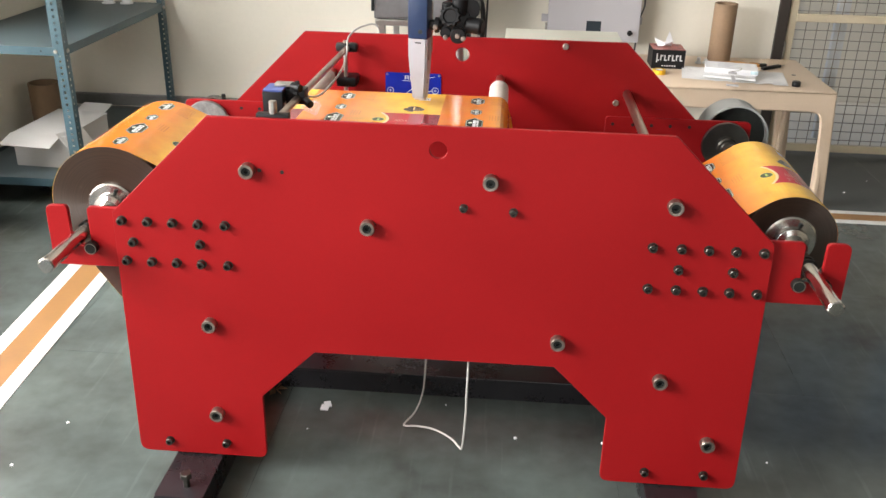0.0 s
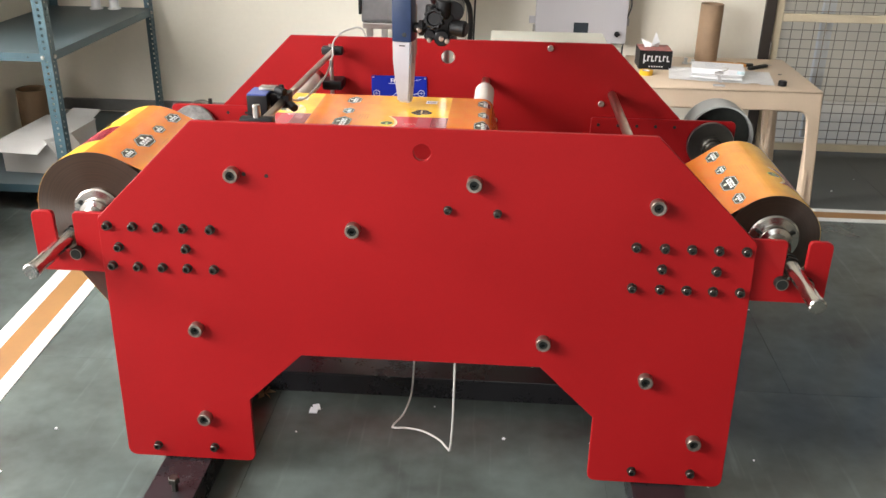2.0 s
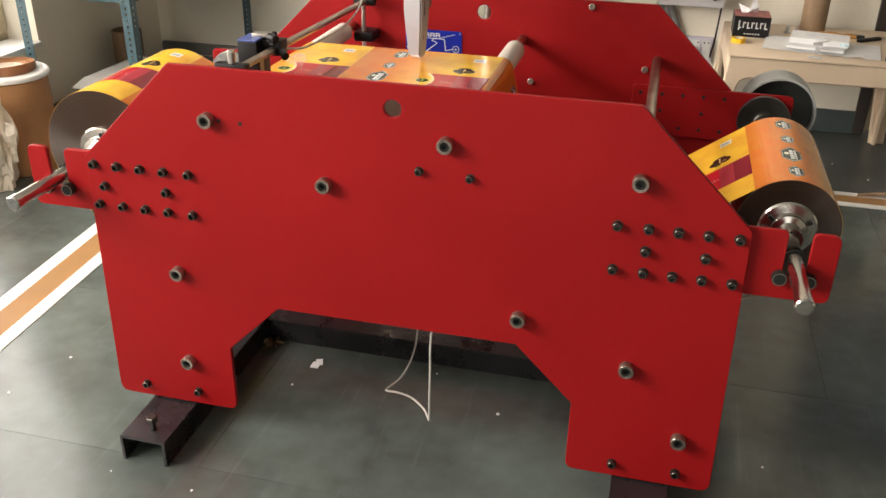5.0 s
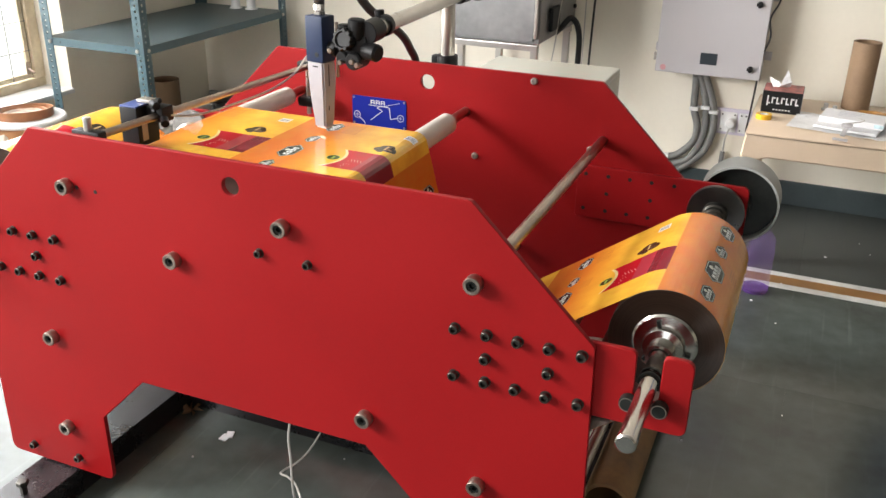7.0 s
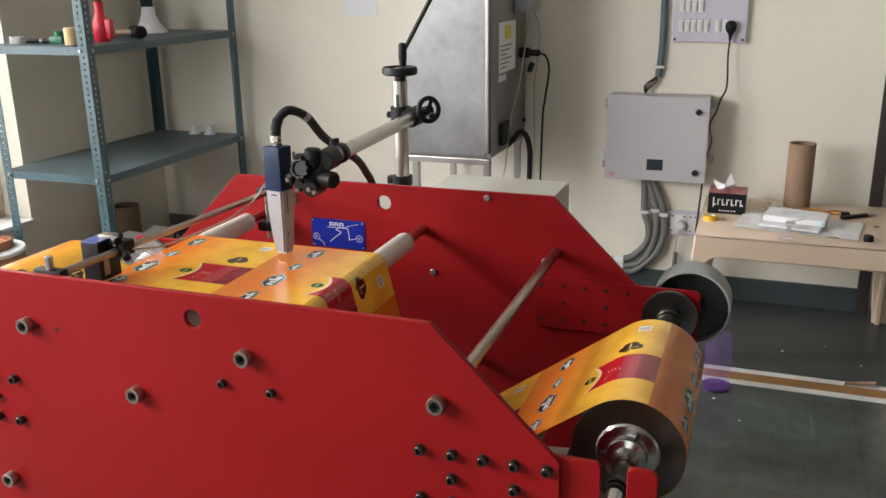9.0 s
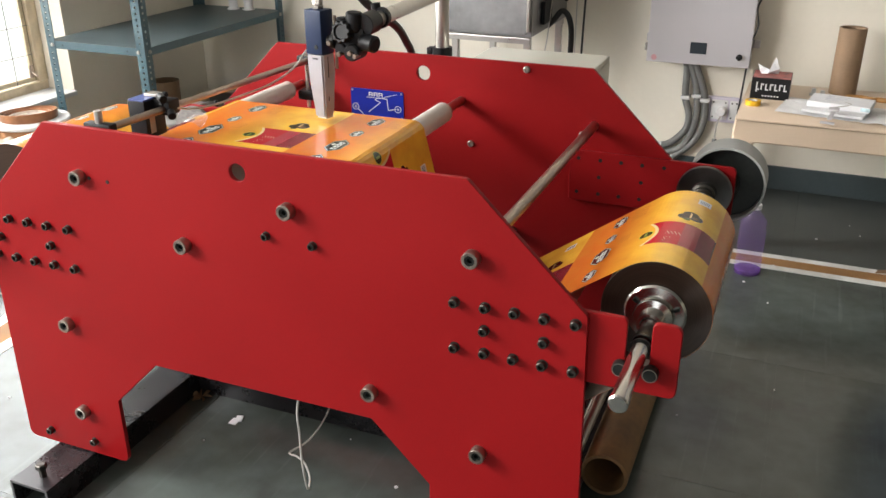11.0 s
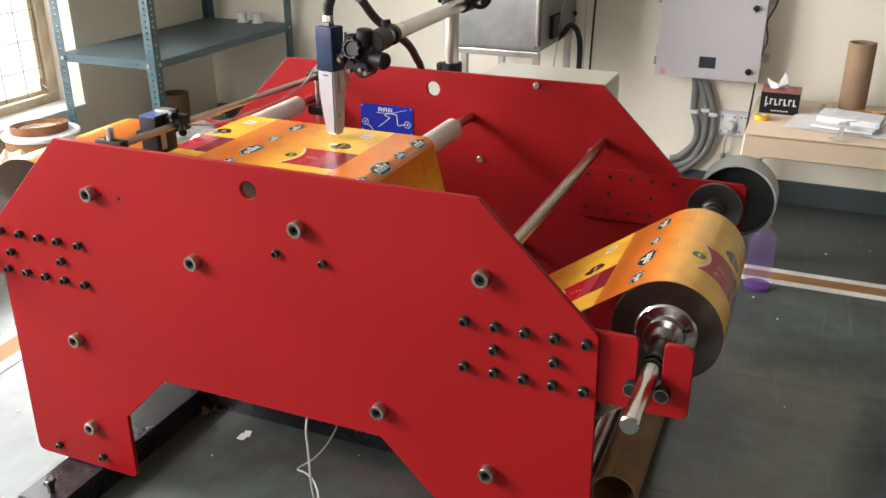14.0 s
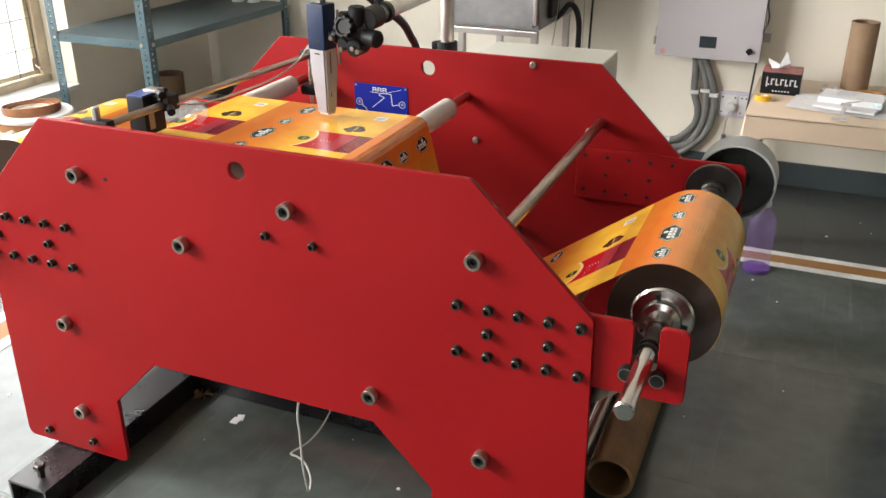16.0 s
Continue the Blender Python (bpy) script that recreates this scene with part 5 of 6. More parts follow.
pin_me = mesh_of("pin_hole", lathe([(0, 0), (0.0045, 0), (0.0045, 0.0009), (0.0030, 0.0012), (0, 0.0005)], (0, 0, 0), (0, -1, 0), 12), OXIDE, 40)
again("pin_hole", pin_me, plate_f, (-0.377 - MID, YF - 2.2, 0.849))
again("pin_hole", pin_me, plate_f, (-0.427 - MID, YF - 2.2, 0.851))
nut_me = mesh_of("bolt", lathe([(0, 0), (0.0095, 0), (0.0095, 0.006), (0.0078, 0.0075), (0.0042, 0.0075), (0.0038, 0.004), (0, 0.004)], (0, 0, 0), (0, -1, 0), 16), ZINC, 40)
for x, z in ((0.272, 0.950), (0.108, 0.717), (0.440, 0.781)):
    again("bolt", nut_me, plate_b, (x - MID, YB - 2.2, z), (0, 0, 0), "bright steel bolt")
hole_me = mesh_of("bolt_hole", lathe([(0, 0), (0.0054, 0), (0.0054, 0.0005), (0, 0.0006)], (0, 0, 0), (0, -1, 0), 14), OXIDE, 40)
for key, s in (("lb", -1), ("rb", 1)):
    for x, z in grid:
        again("bolt_hole", hole_me, hold[key], (s * x, YB - 0.012 - 2.2, z))

# shaft ends: steel collar with a socket screw
collar_me = mesh_of("collar", lathe([(0.0098, 0.010), (0.0104, 0.0195), (0.0158, 0.0200), (0.0170, 0.0185), (0.0170, 0.0)], (0, 0, 0), (0, -1, 0), 28), COLLAR, 40)
socket_me = mesh_of("socket_screw", lathe([(0, 0.009), (0.0050, 0.009), (0.0056, 0.016), (0.0096, 0.016), (0.0102, 0.011)], (0, 0, 0), (0, -1, 0), 20), OXIDE, 40)
for x, z in ((-0.452, 0.852), (0.078, 0.851), (0.248, 0.467), (0.472, 0.815), (-0.189, 0.732), (-0.570, 0.460), (0.491, 0.379), (-0.573, 0.207), (0.623, 0.211)):
    c = again("collar", collar_me, plate_f, (x - MID, YF - 2.2, z), (0, 0, 0), "steel collar with a socket screw")
    again("socket_screw", socket_me, plate_f, (x - MID, YF - 2.2, z))

# rollers between the plates
for key, (x, z, r) in STATIONS.items():
    shaft_r = 0.013
    if key in ("top_left", "top_right", "dancer", "mid"):
        on_machine("axle", rod((x, YF + 0.012, z), (x, YB, z), shaft_r), SPRING, "bare steel axle")
        on_machine("roller", rod((x, YF + 0.09, z), (x, YB - (0.08 if key == "top_left" else 0.135), z), r - 0.0008, 36, 0.006), ROLLER, "pale rubber covered roller")
    else:
        on_machine("stay_rod", rod((x, YF + 0.012, z), (x, YB, z), shaft_r), SPRING, "bare steel stay rod")

# feet: inverted channels under the plates, joined by a cross channel
def channel(x0, x1, y0, y1, z, along):
    t = 0.007
    if along == "y":
        bm = box(x0, x1, y0, y1, z - t, z, 0.0015)
        box(x0, x0 + t, y0, y1, 0.0, z - t - 0.0001, bm=bm)
        box(x1 - t, x1, y0, y1, 0.0, z - t - 0.0001, bm=bm)
    else:
        bm = box(x0, x1, y0, y1, z - t, z, 0.0015)
        box(x0, x1, y0, y0 + t, 0.0, z - t - 0.0001, bm=bm)
        box(x0, x1, y1 - t, y1, 0.0, z - t - 0.0001, bm=bm)
    return bm


for x0, x1, y0 in ((-0.692, -0.572, 1.60), (0.489, 0.617, 1.50)):
    foot = on_machine("base_channel", channel(x0, x1, y0, 2.87, 0.073, "y"), CHANNEL, "black painted channel foot", 0)
    for y in (1.643, 2.80):
        bm = lathe([(0, 0), (0.0085, 0), (0.0085, 0.026), (0.0145, 0.026), (0.0145, 0.037), (0.012, 0.039), (0, 0.039)], ((x0 + x1) / 2 + 0.008, y, 0.073), (0, 0, 1), 6)
        on_machine("jacking_bolt", bm, DULL, "dark hexagon jacking bolt", 20, foot)
on_machine("cross_channel", channel(-0.5715, 0.4885, 2.205, 2.335, 0.069, "x"), CHANNEL, "black painted cross channel", 0)

# blue nameplate on the back plate
NAME = Matrix.Translation((-0.034, 0, -0.010))
bm = slab(rounded([(-0.250, 0.772, 0.005), (-0.074, 0.772, 0.005), (-0.074, 0.860, 0.005), (-0.250, 0.860, 0.005)], 3), YB - 0.003, YB - 0.0002, edge=0.0004)
facing(bm, NAME)
badge = on_machine("nameplate", bm, BADGE, "blue nameplate with white line drawing", 0, plate_b)
yb = YB - 0.0036
bm = bmesh.new()
def stroke(a, b, w=0.0011):
    d = (Vector(b) - Vector(a)).normalized() * w
    n = Vector((-d.y, d.x))
    q = [Vector(a) + n, Vector(b) + n, Vector(b) - n, Vector(a) - n]
    lo = [bm.verts.new((v.x, yb, v.y)) for v in q]
    hi = [bm.verts.new((v.x, yb + 0.0004, v.y)) for v in q]
    bm.faces.new(lo)
    for i in range(4):
        bm.faces.new((lo[i], lo[(i + 1) % 4], hi[(i + 1) % 4], hi[i]))
line = [(-0.228, 0.796), (-0.213, 0.786), (-0.207, 0.776)]
for a, b in zip(line, line[1:]):
    stroke(a, b)
line = [(-0.190, 0.790), (-0.150, 0.822), (-0.168, 0.829), (-0.158, 0.836), (-0.128, 0.834), (-0.124, 0.800), (-0.100, 0.806)]
for a, b in zip(line, line[1:]):
    stroke(a, b)
for cx, cz in ((-0.234, 0.803), (-0.092, 0.806)):
    for k in range(14):
        a, b = 2 * math.pi * k / 14, 2 * math.pi * (k + 1) / 14
        stroke((cx + 0.010 * math.cos(a), cz + 0.010 * math.sin(a)), (cx + 0.010 * math.cos(b), cz + 0.010 * math.sin(b)), 0.0008)
    stroke((cx - 0.005, cz), (cx + 0.005, cz), 0.0007)
    stroke((cx, cz - 0.005), (cx, cz + 0.005), 0.0007)
for k in range(3):
    x = -0.187 + 0.0165 * k
    stroke((x, 0.8515), (x, 0.8390), 0.0016)
    stroke((x, 0.8500), (x + 0.010, 0.8500), 0.0013)
    stroke((x + 0.010, 0.8500), (x + 0.010, 0.8390), 0.0016)
    stroke((x, 0.8440), (x + 0.010, 0.8440), 0.0011)
stroke((-0.196, 0.8355), (-0.150, 0.8345), 0.0008)
stroke((-0.150, 0.8345), (-0.126, 0.8420), 0.0007)
stroke((-0.126, 0.8420), (-0.094, 0.8510), 0.0006)
facing(bm, NAME)
on_machine("drawing", bm, WHITE, "white line drawing and bars", 0, plate_b)
for x in (-0.244, -0.080):
    for z in (0.778, 0.854):
        on_machine("rivet", facing(lathe([(0, 0), (0.0036, 0), (0.003, 0.002), (0, 0.0026)], (x, YB - 0.003, z), (0, -1, 0), 10), NAME), ZINC, parent=plate_b)

# brake drums behind the back plate, on the roll axles
for axle, r in ((AXLE_R + 0.046, 0.106), (AXLE_L - 0.01, 0.060)):
    deep = 0.105 if axle > 0 else 0.05
    bm = lathe([(r - 0.006, 0.0), (r, 0.0), (r, deep - 0.01), (r - 0.01, deep), (0, deep)], (axle, 2.775, AXLE_Z), (0, 1, 0), 56)
    lathe([(r - 0.006, 0.0), (r - 0.006, deep - 0.012)], (axle, 2.775, AXLE_Z), (0, 1, 0), 56, bm)
    dr = on_machine("brake_drum", bm, GREY if axle > 0 else DULL, "painted brake drum, open and dark inside")
    on_machine("drum_disc", lathe([(0, 0.0), (r - 0.007, 0.0), (r - 0.007, 0.012), (0, 0.012)], (axle, 2.805, AXLE_Z), (0, 1, 0), 48), OXIDE, "black disc inside the drum", parent=dr)
    on_machine("hub", rod((axle, 2.736, AXLE_Z), (axle, 2.805, AXLE_Z), 0.035, 28), OXIDE, parent=dr)
for axle in (AXLE_L,):
    on_machine("drum_nut", rod((axle + 0.03, 2.78, AXLE_Z + 0.052), (axle + 0.03, 2.78, AXLE_Z + 0.074), 0.007, 8), OXIDE)

# electrical cabinet on the back
cab = thing("machine_cabinet", "off white control cabinet behind the back plate", "cabinet", (0.27, 2.872, 0.0))
part("body", box(-0.185, 0.182, -0.137, 0.088, 0.30, 0.956, 0.004), CABINET, cab, smooth=0)
part("door", box(0.1821, 0.185, -0.125, 0.078, 0.32, 0.943, 0.001), CABINET, cab, smooth=0)
part("indicator", rod((0.185, 0.04, 0.872), (0.193, 0.04, 0.872), 0.008, 14), mat("green_indicator", (0.03, 0.42, 0.16), 0.3), cab, "small green indicator")
part("mounting_leg", box(-0.17, -0.14, -0.05, -0.02, 0.073, 0.30, 0.001), CABINET, cab, smooth=0)
part("mounting_leg", box(0.22, 0.25, -0.10, -0.07, 0.073, 0.30, 0.001), CABINET, cab, smooth=0)
part("cabinet_rail", box(-0.17, 0.25, -0.10, 0.0, 0.285, 0.2995, 0.001), CABINET, cab, smooth=0)

# white cable hanging under the machine
cable = thing("hanging_cable", "thin white cable hanging in a loop close to the floor", "cable", (0, 0, 0))
part("cable", sweep([(-0.085, 2.06, 0.52), (-0.089, 2.14, 0.38), (-0.092, 2.18, 0.22), (-0.095, 2.173, 0.104), (-0.097, 2.120, 0.062), (-0.112, 2.065, 0.036), (-0.137, 2.020, 0.026), (-0.130, 2.004, 0.030), (-0.098, 1.985, 0.045), (-0.046, 1.940, 0.070), (0.002, 1.885, 0.085), (0.025, 1.845, 0.090), (0.034, 1.822, 0.106), (0.040, 1.800, 0.19), (0.042, 1.795, 0.28), (0.043, 1.795, 0.36), (0.040, 1.86, 0.46), (0.036, 1.97, 0.52)], 0.0027, 8, 10), CABLE, cable)
part("strain_clip", box(-0.092, 0.06, 1.94, 2.075, 0.515, 0.53, 0.002), BLACK, cable)

# ---- print head on its pole ----
head = thing("print_head_stand", "ink jet print head on a tubular arm with black clamps", "printer head", (-0.058, 2.905, 0.0))
def on_head(name, bm, material, label="", smooth=38.0, parent=None):
    facing(bm, Matrix.Translation((0.058, -2.905, 0)))
    return part(name, bm, material, parent or head, label, smooth)


HX, HY = -0.132, 2.284
on_head("pole", rod((-0.058, 2.905, 0.30), (-0.058, 2.905, 1.245), 0.021, 28), STEEL, "bright steel pole")
on_head("pole_slot", box(-0.063, -0.053, 2.8825, 2.8838, 1.12, 1.205), OXIDE, smooth=0)
on_head("pole_bracket", box(-0.095, -0.02, 2.7345, 2.925, 0.36, 0.42, 0.004), OXIDE, smooth=0)
bm = rod((-0.058, 2.905, 0.925), (-0.058, 2.905, 0.955), 0.031, 28)
box(-0.105, -0.085, 2.89, 2.92, 0.928, 0.952, 0.004, bm=bm)
on_head("pole_clamp", bm, BLACK, "black pole clamp")
on_head("pole_bracket", box(-0.095, -0.02, 2.7345, 2.925, 0.72, 0.78, 0.004), OXIDE, smooth=0)
bm = lathe([(0.010, 0.004), (0.040, 0.0), (0.048, 0.0), (0.053, 0.004), (0.053, 0.018), (0.050, 0.023), (0.046, 0.023), (0.043, 0.016), (0.018, 0.013), (0.014, 0.022), (0, 0.022)], (-0.058, 2.905, 1.262), (0, 0, 1), 32)
rod((-0.058, 2.905, 1.245), (-0.058, 2.905, 1.263), 0.017, bm=bm)
hw = on_head("handwheel", bm, BLACK, "black handwheel")
on_head("crank_grip", lathe([(0.006, 0), (0.010, 0.004), (0.0125, 0.03), (0.0115, 0.062), (0.008, 0.068), (0, 0.069)], (-0.048, 2.905, 1.287), (0, 0, 1), 18), BLACK, parent=hw)
# arm from the pole clamp to the head
A, B = Vector((-0.014, 2.905, 1.138)), Vector((-0.0045, 2.305, 1.126))
on_head("arm", rod(A + Vector((0, 0.03, 0)), B, 0.0188, 28), STEEL, "bright steel arm tube")
bm = rod((-0.058, 2.905, 1.115), (-0.058, 2.905, 1.168), 0.031, 28)
rod((-0.014, 2.87, 1.139), (-0.014, 2.935, 1.139), 0.029, 28, bm=bm)
box(-0.05, 0.005, 2.885, 2.925, 1.122, 1.162, 0.006, bm=bm)
rod((-0.10, 2.90, 1.142), (-0.06, 2.90, 1.142), 0.010, bm=bm)
on_head("cross_clamp", bm, BLACK, "black cross clamp")
bm = lathe([(0.034 + 0.0075 * math.cos(2 * math.pi * k / 10), 0.0075 * math.sin(2 * math.pi * k / 10)) for k in range(10)], (0.036, 2.895, 1.162), (0.75, -0.6, 0.1), 32, closed=True)
rod((0.004, 2.915, 1.150), (0.042, 2.892, 1.162), 0.015, bm=bm)
rod((0.055, 2.87, 1.150), (0.062, 2.855, 1.148), 0.010, bm=bm)
ax = Vector((0.75, -0.6, 0.1)).normalized()
sd = ax.orthogonal().normalized()
for k in range(3):
    d = Matrix.Rotation(2.094 * k + 0.5, 3, ax) @ sd
    rod(Vector((0.036, 2.895, 1.162)), Vector((0.036, 2.895, 1.162)) + d * 0.033, 0.006, 10, bm=bm)
on_head("handwheel", bm, BLACK, "black spoked handwheel")
def on_clamp(name, bm, material, label="", smooth=38.0, parent=None):
    return on_head(name, facing(bm, Matrix.Translation((0.0075, -0.040, 0.008))), material, label, smooth, parent)


# multi-knob clamp beside the head
bm = rod((-0.012, 2.318, 1.117), (-0.012, 2.375, 1.119), 0.027, 28)
box(-0.085, -0.008, 2.312, 2.360, 1.052, 1.112, 0.014, bm=bm)
rod((-0.040, 2.322, 1.10), (-0.036, 2.322, 1.147), 0.021, 24, 0.004, bm=bm)
rod((-0.068, 2.318, 1.10), (-0.068, 2.318, 1.133), 0.015, 20, 0.003, bm=bm)
rod((-0.039, 2.300, 1.052), (-0.039, 2.352, 1.052), 0.021, 24, 0.004, bm=bm)
rod((-0.071, 2.304, 1.058), (-0.071, 2.348, 1.058), 0.015, 20, 0.003, bm=bm)
rod((-0.02, 2.325, 1.078), (0.024, 2.312, 1.074), 0.0205, 24, 0.005, bm=bm)
clampo = on_clamp("head_clamp", bm, BLACK, "black moulded head clamp with knobs")
bm = lathe([(0, 0.020), (0.016, 0.020), (0.0185, 0.025), (0.022, 0.025), (0.0245, 0.022), (0.0245, 0.004), (0.022, 0.0), (0, 0.0)], (-0.057, 2.312, 1.100), (-0.1, -1, 0.15), 40)
ax = Vector((-0.1, -1, 0.15)).normalized()
sd = ax.orthogonal().normalized()
up = ax.cross(sd)
for v in bm.verts:
    off = v.co - Vector((-0.057, 2.312, 1.100))
    flat = off - ax * off.dot(ax)
    if flat.length > 0.021:  # ten lobes round the rim
        v.co += flat.normalized() * (0.0030 if math.cos(10 * math.atan2(flat.dot(up), flat.dot(sd))) > 0 else -0.0008)
on_clamp("clamp_knob", bm, BLACK, "black toothed clamp knob", parent=clampo)
bm = rod((-0.114, 2.325, 1.074), (-0.080, 2.325, 1.074), 0.013, 20)
rod((-0.100, 2.322, 1.074), (-0.088, 2.322, 1.074), 0.020, 20, bm=bm)
on_clamp("joint", bm, BLACK, parent=clampo)
for x, y, z in ((-0.097, 2.300, 1.072), (-0.071, 2.300, 1.047), (-0.025, 2.296, 1.046), (-0.040, 2.298, 1.052)):
    on_clamp("clamp_screw", rod((x, y - 0.005, z), (x, y + 0.02, z), 0.0062, 12), COLLAR, "socket screw", parent=clampo)
on_clamp("scale_pin", rod((-0.113, 2.362, 0.996), (-0.113, 2.362, 1.128), 0.0042, 10), SPRING, "slim steel pin", parent=clampo)
# housing, turned a little on its clamp
TURN = pose(HX, HY + 0.005, 0, 0, 0, -11)
on_head("upper_housing", facing(box(-0.026, 0.026, -0.0235, 0.0235, 1.047, 1.155, 0.004), TURN), NAVY, "navy blue upper housing")
bm = bmesh.new()
rows = [(1.0465, 0.0255, 0.0255, -0.023, 0.023), (1.00, 0.0250, 0.0252, -0.0225, 0.0225), (0.945, 0.0205, 0.0235, -0.020, 0.021), (0.906, 0.0165, 0.0200, -0.0165, 0.018), (0.890, 0.0155, 0.0190, -0.0155, 0.0170)]
rings = [[bm.verts.new((q, yy, z)) for q, yy in ((-l, f), (r, f), (r, k), (-l, k))] for z, l, r, f, k in rows]
for a, b in zip(rings, rings[1:]):
    for i in range(4):
        bm.faces.new((a[i], a[(i + 1) % 4], b[(i + 1) % 4], b[i]))
bm.faces.new(rings[0]); bm.faces.new(rings[-1][::-1])
bmesh.ops.bevel(bm, geom=[e for e in bm.edges if abs(e.verts[0].co.z - e.verts[1].co.z) > 0.005], offset=0.004, segments=2, affect="EDGES")
nose = on_head("nozzle_housing", facing(bm, TURN), SILVER, "silver grey tapered nozzle housing")
for z0, z1, lean in ((0.99, 1.042, 0.0), (0.93, 0.99, 2.4)):
    on_head("cover_seam", facing(box(0.0246, 0.0258, -0.004, -0.0015, z0, z1, 0), TURN @ Matrix.Translation((-0.0011 * lean, 0, 0))), OXIDE, smooth=0, parent=nose)
on_head("cover_slot", facing(box(-0.006, 0.010, -0.0238, -0.0228, 1.036, 1.039), TURN), OXIDE, smooth=0, parent=nose)
on_head("nozzle_plate", facing(box(-0.010, 0.0185, -0.012, 0.014, 0.8845, 0.8895, 0.001), TURN), STEEL, smooth=0, parent=nose)
on_head("cover_screw", facing(lathe([(0, 0), (0.006, 0), (0.006, 0.0008), (0.004, 0.0012), (0, 0.0006)], (0.008, -0.0235, 1.066), (0, -1, 0), 16), TURN), OXIDE)
bm = rod((HX, HY + 0.005, 1.155), (HX, HY + 0.005, 1.165), 0.015, 6)
rod((HX, HY + 0.005, 1.165), (HX, HY + 0.005, 1.182), 0.0135, 8, bm=bm)
on_head("cable_gland", bm, CHROME, "bright cable gland")
on_head("hose_boot", sweep([(HX, HY + 0.005, 1.180), (HX, HY + 0.008, 1.200), (HX + 0.004, HY + 0.015, 1.220)], 0.0125, 12, 9, ribs=0.1), RUBBER)
hs = on_head("hose", sweep([(HX, HY + 0.006, 1.180), (HX + 0.001, HY + 0.011, 1.208), (HX + 0.010, HY + 0.024, 1.229), (HX + 0.026, HY + 0.042, 1.237), (HX + 0.046, HY + 0.085, 1.213), (HX + 0.060, HY + 0.150, 1.150), (HX + 0.062, HY + 0.320, 1.064), (HX + 0.050, HY + 0.410, 1.004), (HX + 0.040, HY + 0.465, 0.962), (HX + 0.036, HY + 0.505, 0.87), (HX + 0.034, HY + 0.53, 0.70), (HX + 0.034, HY + 0.56, 0.40), (HX, HY + 0.66, 0.12)], 0.0112, 12, 8), RUBBER, "black flexible hose")
on_head("hose_band", rod((HX + 0.041, HY + 0.073, 1.222), (HX + 0.0465, HY + 0.086, 1.2125), 0.0124, 14), SILVER, parent=hs)
bm = lathe([(0.0189, 0), (0.026, 0), (0.026, 0.016), (0.0189, 0.016)], (-0.006, 2.385, 1.1278), (0.009, -0.60, -0.012), 24, closed=True)
rod((-0.018, 2.377, 1.147), (-0.020, 2.377, 1.163), 0.012, 12, bm=bm)
on_head("hose_clip", bm, BLACK)

# ---- web sensor on its cross rod ----
sen = thing("web_sensor", "black optical sensor on a cross rod with clamps", "sensor", (-0.392, 2.25, 0.95))
def on_sensor(name, bm, material, label="", smooth=38.0, parent=None):
    facing(bm, Matrix.Translation((0.392, -2.25, -0.95)))
    return part(name, bm, material, parent or sen, label, smooth)


on_sensor("cross_rod", rod((-0.390, 1.782, 0.958), (-0.392, 2.715, 0.933), 0.0085, 18), SPRING, "bare steel cross rod")
bm = box(-0.432, -0.360, 1.778, 1.803, 0.946, 0.974, 0.005)
on_sensor("rod_holder", bm, BLACK, "black rod holder")
on_sensor("post", rod((-0.395, 1.789, 0.80), (-0.395, 1.789, 1.001), 0.0085, 16), STEEL, "steel post with a flat top")
on_sensor("post_foot", box(-0.415, -0.375, 1.7775, 1.803, 0.80, 0.84, 0.004), BLACK)
on_sensor("post", rod((-0.400, 2.665, 0.79), (-0.400, 2.665, 0.955), 0.0065, 16), STEEL)
on_sensor("rod_holder", box(-0.428, -0.362, 2.650, 2.682, 0.922, 0.948, 0.008), BLACK)
on_sensor("post_foot", box(-0.428, -0.366, 2.646, 2.7215, 0.815, 0.845, 0.008), BLACK)
hs = on_sensor("sensor_housing", box(-0.466, -0.418, 1.959, 2.029, 0.884, 0.974, 0.003), BLACK, "black sensor housing with a blue top")
on_sensor("sensor_cap", box(-0.465, -0.419, 1.960, 2.028, 0.9742, 0.9780, 0.0012), mat("blue_sensor_cap", (0.055, 0.085, 0.27), 0.4), "blue top cover", parent=hs, smooth=0)
on_sensor("sensor_window", box(-0.4178, -0.417, 1.972, 1.990, 0.896, 0.946), mat("pale_sensor_label", (0.40, 0.34, 0.28), 0.5), "pale sensor label", parent=hs, smooth=0)
bm = box(-0.4175, -0.372, 1.990, 2.030, 0.938, 0.974, 0.004)
rod((-0.404, 2.000, 0.980), (-0.380, 1.984, 0.978), 0.0095, 16, bm=bm)
rod((-0.372, 1.995, 0.948), (-0.356, 1.978, 0.942), 0.0095, 16, bm=bm)
on_sensor("rod_clamp", bm, BLACK, "black clamp with a steel screw")
bm = box(-0.445, -0.404, 1.994, 2.022, 0.9782, 0.986, 0.002)
on_sensor("clamp_plate", bm, ZINC, "light grey clamp plate")
for k in range(2):
    on_sensor("clamp_knob", rod((-0.3995, 2.008 - 0.016 * k, 0.984 - 0.020 * k), (-0.388, 2.008 - 0.016 * k, 0.984 - 0.020 * k), 0.0070, 14, 0.002), BLACK, "small knurled black knob")
on_sensor("sensor_lead", sweep([(-0.374, 2.020, 0.950), (-0.362, 2.10, 0.933), (-0.362, 2.25, 0.924), (-0.366, 2.42, 0.922), (-0.376, 2.56, 0.938), (-0.385, 2.65, 0.970), (-0.350, 2.71, 0.992), (-0.305, 2.74, 0.975), (-0.30, 2.76, 0.80)], 0.0028, 8, 9), CABLE, "grey sensor lead")
bm = bmesh.new()
